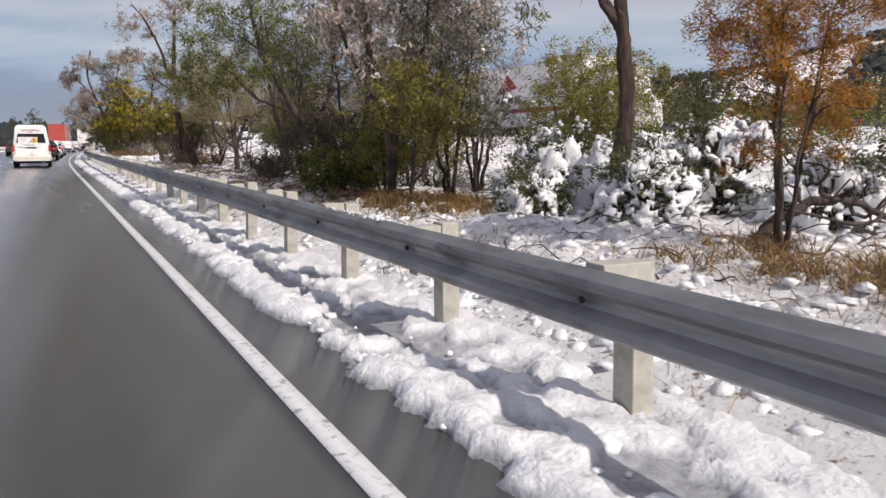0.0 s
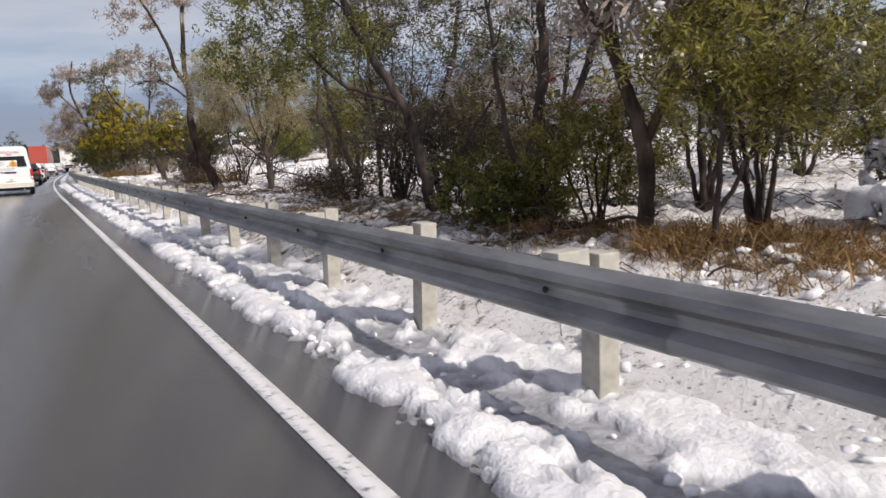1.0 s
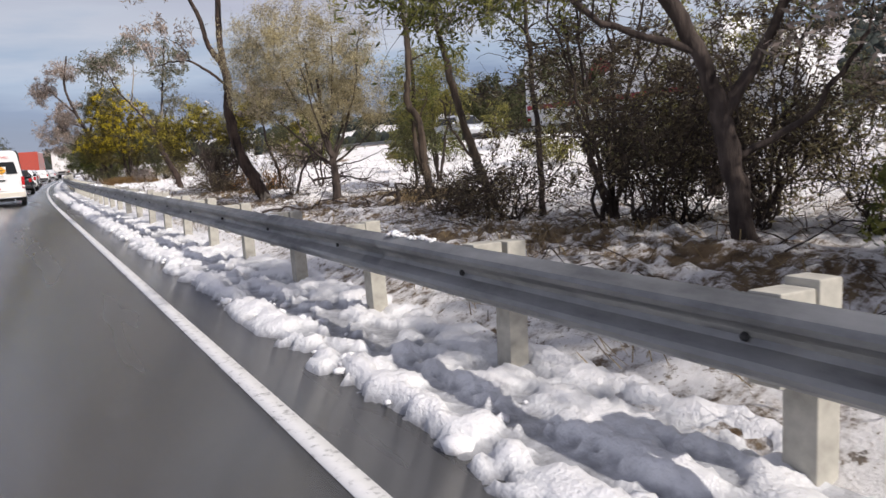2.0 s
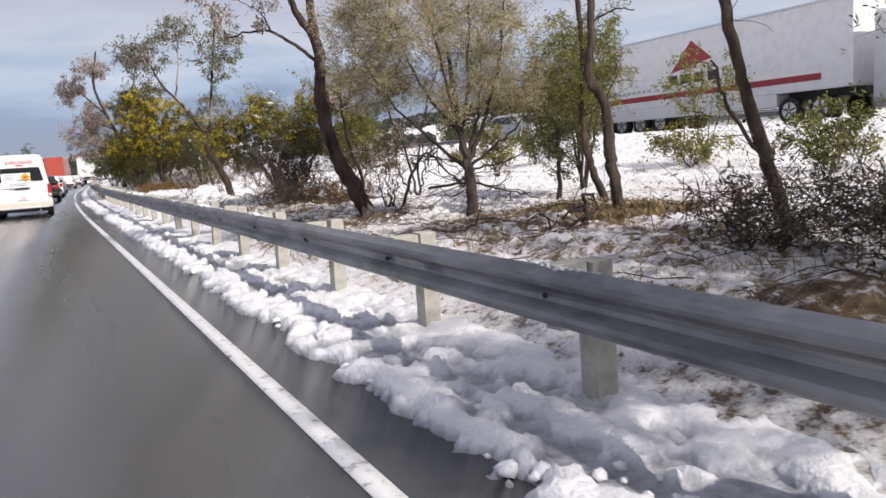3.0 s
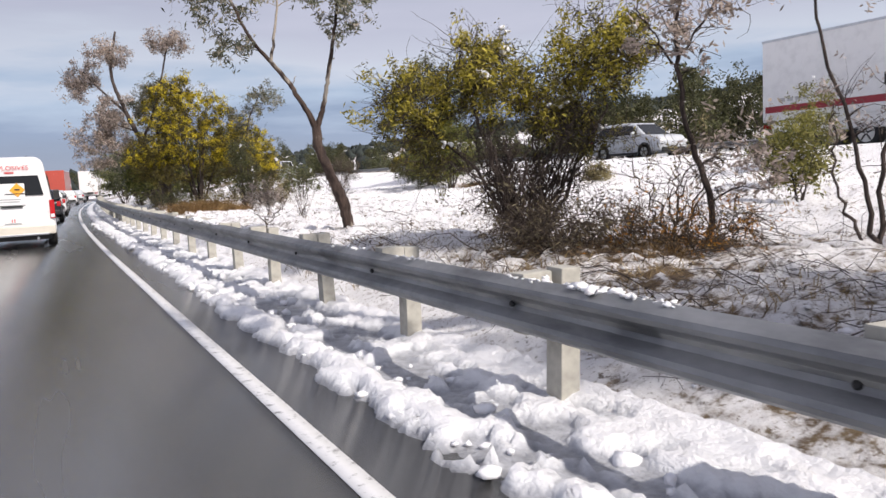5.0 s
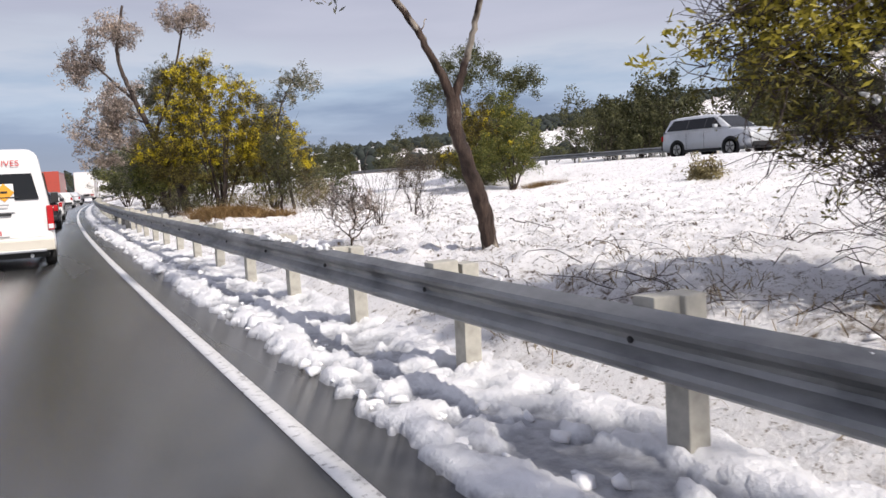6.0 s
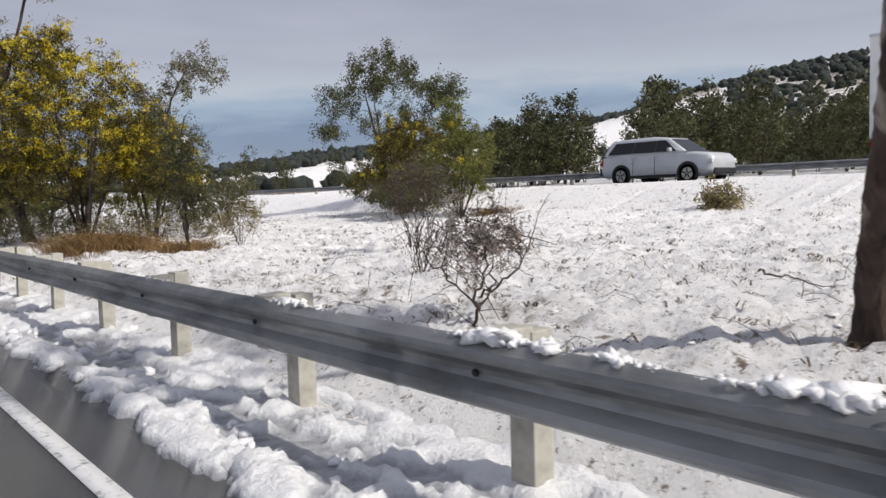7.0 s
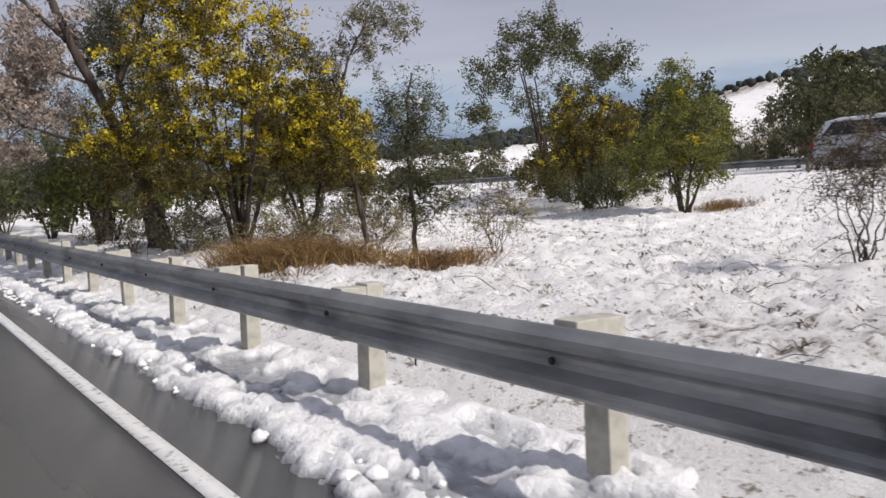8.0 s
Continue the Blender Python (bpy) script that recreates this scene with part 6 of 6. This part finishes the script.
def build_car(name, x, y, z, turn, material, label, length=4.75, tall=1.74, wide=0.93, estate=True, category="car", belt=1.0):
    """A car; its nose points to +y before it is turned."""
    car = thing(name, (x, y, z), label, category)
    car.rotation_euler = (0, 0, radians(turn))
    L, h = length, tall
    b = belt
    part("body", loft([(-L / 2, wide * 0.86, 0.42, 0.92 * b, 0.04, 0.08), (-L / 2 + 0.10, wide * 0.95, 0.30, 1.02 * b, 0.05, 0.08), (-L * 0.30, wide, 0.24, 1.06 * b, 0.05, 0.08), (L * 0.14, wide, 0.24, 1.05 * b, 0.05, 0.08),
                       (L * 0.36, wide * 0.98, 0.26, 1.03 * b, 0.08, 0.1), (L * 0.45, wide * 0.93, 0.28, 0.97 * b, 0.08, 0.12), (L / 2 - 0.05, wide * 0.84, 0.34, 0.86 * b, 0.08, 0.1), (L / 2, wide * 0.74, 0.42, 0.72 * b, 0.06, 0.08)]), material, car, smooth=True)
    rear = -L / 2 + (0.06 if estate else 0.55)
    part("cabin", loft([(rear, wide * 0.86, 0.95 * b, 1.04 * b, 0.05, 0.04), (rear + 0.28, wide * 0.93, 0.95, h - 0.10, 0.20, 0.10), (rear + 0.7, wide * 0.95, 0.95, h - 0.02, 0.22, 0.14), (-0.1, wide * 0.95, 0.95, h, 0.22, 0.14),
                        (L * 0.11, wide * 0.95, 0.95, h - 0.07, 0.22, 0.12), (L * 0.29, wide * 0.90, 0.95 * b, 1.03 * b, 0.06, 0.04)]), material, car, smooth=True)
    for s in (-1, 1):
        for f0, f1, ta, tb in ((rear + 0.30, -L * 0.19, rear + 0.55, -L * 0.19), (-L * 0.175, L * 0.015, -L * 0.175, L * 0.015), (L * 0.03, L * 0.215, L * 0.03, L * 0.095)):
            panel("side_window", car, GLASS, [(s * (wide * 0.95 + 0.018), f0, 1.09 * b), (s * (wide * 0.95 + 0.018), f1, 1.09 * b), (s * (wide * 0.95 - 0.185), tb, h - 0.15), (s * (wide * 0.95 - 0.185), ta, h - 0.15)][::s], 0.012, "dark side glass")
        for wy in (-L * 0.29, L * 0.31):
            part("wheel_arch", disc(bmesh.new(), pose(s * (wide - 0.005), wy, 0.35, 0, 90, 0), 0.42, 0.03, 24), BLACK, car)
            wheel(car, s * (wide - 0.09), wy, 0.35, 0.2)
        part("head_lamp", box(bmesh.new(), s * wide * 0.68, L / 2 - 0.12, 0.72 * b, 0.36, 0.2, 0.16, 0.04), LAMP_CLEAR, car)
        part("tail_lamp", box(bmesh.new(), s * wide * 0.84, -L / 2 + 0.04, 0.86, 0.16, 0.12, 0.22, 0.03), LAMP_RED, car)
        for py in (-L * 0.183, L * 0.0225):
            panel("window_pillar", car, BLACK, [(s * (wide * 0.95 + 0.014), py - 0.05, 1.09 * b), (s * (wide * 0.95 + 0.014), py + 0.05, 1.09 * b), (s * (wide * 0.95 - 0.189), py + 0.05, h - 0.15), (s * (wide * 0.95 - 0.189), py - 0.05, h - 0.15)][::s], 0.012)
        part("door_mirror", box(bmesh.new(), s * (wide + 0.09), L * 0.17, 1.14 * b, 0.18, 0.12, 0.13, 0.03), material, car)
        part("door_handle", box(bmesh.new(), s * (wide + 0.012), -L * 0.15, 0.94 * b, 0.03, 0.16, 0.03, 0.008), CHROME, car)
        part("door_handle", box(bmesh.new(), s * (wide + 0.012), L * 0.055, 0.94 * b, 0.03, 0.16, 0.03, 0.008), CHROME, car)
        part("door_seam", box(bmesh.new(), s * (wide + 0.001), -L * 0.18, 0.68, 0.008, 0.012, 0.66), BLACK, car)
        part("door_seam", box(bmesh.new(), s * (wide + 0.001), L * 0.025, 0.68, 0.008, 0.012, 0.66), BLACK, car)
        part("sill_trim", box(bmesh.new(), s * (wide - 0.01), 0, 0.30, 0.05, L * 0.42, 0.10, 0.02), BLACK, car)
    panel("rear_window", car, GLASS, [(-wide * 0.7, rear + 0.05, 1.10 * b), (wide * 0.7, rear + 0.05, 1.10 * b), (wide * 0.62, rear + 0.26, h - 0.16), (-wide * 0.62, rear + 0.26, h - 0.16)], 0.02, "dark rear glass")
    panel("windscreen", car, GLASS, [(wide * 0.74, L * 0.282, 1.06 * b), (-wide * 0.74, L * 0.282, 1.06 * b), (-wide * 0.62, L * 0.125, h - 0.11), (wide * 0.62, L * 0.125, h - 0.11)], 0.02, "dark windscreen")
    part("rear_bumper", box(bmesh.new(), 0, -L / 2, 0.48, wide * 1.75, 0.16, 0.2, 0.04), BLACK, car)
    part("front_bumper", box(bmesh.new(), 0, L / 2 - 0.06, 0.42, wide * 1.5, 0.16, 0.2, 0.04), BLACK, car)
    return car


def build_lorry(name, x, y, z, turn, box_mat, cab_mat, label, length=13.6, livery=False, category="truck"):
    """An articulated lorry; its cab points to +y before it is turned; the rear of the box is at y = 0."""
    t = thing(name, (x, y, z), label, category)
    t.rotation_euler = (0, 0, radians(turn))
    L = length
    body = part("box_body", box(bmesh.new(), 0, L / 2, 2.70, 2.5, L, 3.1, 0.05), box_mat, t)
    part("skirt", box(bmesh.new(), 0, L * 0.40, 0.92, 2.46, L * 0.74, 0.5, 0.03), box_mat, t)
    part("chassis", box(bmesh.new(), 0, L / 2, 1.02, 1.1, L, 0.25, 0.02), BLACK, t)
    for s in (-1, 1):
        for wy in (1.6, 2.9, 4.2, L - 2.6, L - 1.3, L + 2.4):
            wheel(t, s * 1.05, wy, 0.5, 0.3)
        part("top_rail", box(bmesh.new(), s * 1.262, L / 2, 4.19, 0.03, L, 0.09, 0.01), CHROME, body)
        if livery:
            part("livery_stripe", box(bmesh.new(), s * 1.254, L * 0.46, 1.62, 0.008, L * 0.90, 0.24), SIGN_DARK_RED, body, "dark red stripe along the side")
            yy = L * 0.45
            panel("livery_mark", body, SIGN_DARK_RED, [(s * 1.252, yy - 1.15, 2.55), (s * 1.252, yy + 1.25, 2.95), (s * 1.252, yy + 0.10, 3.80)][::s], 0.008, "dark red triangle")
            for k in range(4):
                part("livery_bar", box(bmesh.new(), s * 1.256, yy - 1.0 + 0.75 * k, 2.25, 0.008, 0.52, 0.40, 0.0), BLACK, body, "black bar of a logo")
            for k in range(9):
                part("print_bar", box(bmesh.new(), s * 1.256, 0.9 + 0.34 * k, 1.95, 0.008, 0.24, 0.14, 0.0), SIGN_GREY, body)
        part("mud_flap", box(bmesh.new(), s * 1.05, 0.85, 0.5, 0.5, 0.02, 0.6), BLACK, t)
        part("tail_lamp", box(bmesh.new(), s * 0.95, -0.01, 1.0, 0.4, 0.05, 0.14, 0.01), LAMP_RED, t)
    for k in range(2):
        panel("rear_door", body, box_mat, [(-1.18 + 1.19 * k, -0.004, 1.25), (-0.01 + 1.19 * k, -0.004, 1.25), (-0.01 + 1.19 * k, -0.004, 4.1), (-1.18 + 1.19 * k, -0.004, 4.1)], 0.02)
    cab = part("cab", loft([(L + 0.7, 1.2, 0.55, 3.6, 0.05, 0.2), (L + 2.3, 1.2, 0.5, 3.5, 0.06, 0.25), (L + 2.6, 1.18, 0.5, 2.3, 0.06, 0.2), (L + 3.4, 1.1, 0.5, 1.9, 0.1, 0.2), (L + 3.6, 1.0, 0.55, 1.7, 0.1, 0.2)]), cab_mat, t, smooth=True)
    for s in (-1, 1):
        panel("side_window", cab, GLASS, [(s * 1.205, L + 1.4, 1.9), (s * 1.205, L + 2.3, 1.9), (s * 1.17, L + 2.2, 2.6), (s * 1.17, L + 1.4, 2.6)][::s], 0.01)
    return t


build_van(-0.74, 47.0)
# oncoming traffic on the far carriageway
build_lorry("semi_trailer", FAR_X + 5.6, 46.6, FAR_Z + 0.004, 180, WHITE_PAINT, WHITE_PAINT, "white semi-trailer with dark red stripe and triangle logo", livery=True)
build_car("suv", FAR_X + 4.2, 53.5, FAR_Z + 0.004, 180, SILVER_PAINT, "silver four-wheel-drive wagon on the far wet road", 4.65, 1.72, 0.93, belt=1.06)
build_car("delivery_van", FAR_X + 2.6 + curve(118), 118, FAR_Z + 0.004, 175, WHITE_PAINT, "tall white van far off on the other road", 5.0, 2.25, 0.95, category="van")
# the queue ahead
for name, dx, y, m, txt in (("sedan", -0.5, 66, DARK_PAINT, "dark sedan waiting in the queue ahead"), ("hatchback", -0.4, 76, WHITE_PAINT, "white hatchback waiting in the queue ahead"),
                            ("wagon", -0.5, 87, SILVER_PAINT, "silver wagon waiting in the queue ahead"), ("hatchback", -0.6, 112, WHITE_PAINT, "white car far ahead in the queue"),
                            ("sedan", -4.1, 90, DARK_PAINT, "dark car in the next lane of the queue"), ("wagon", -0.5, 126, SILVER_PAINT, "silver car far ahead in the queue")):
    build_car(name, dx + curve(y), y, 0.004, -math.degrees(math.atan(0.0011 * max(0, y - 40))), m, txt, 4.4, 1.5, 0.88, category="car")
build_lorry("red_truck", -4.0 + curve(140), 140, 0.004, -6.3, RED_PAINT, RED_PAINT, "red box truck standing in the queue ahead", length=8.0)
build_lorry("white_truck", -0.6 + curve(150), 150, 0.004, -7, WHITE_PAINT, WHITE_PAINT, "white box truck far ahead on the road", length=8.0)
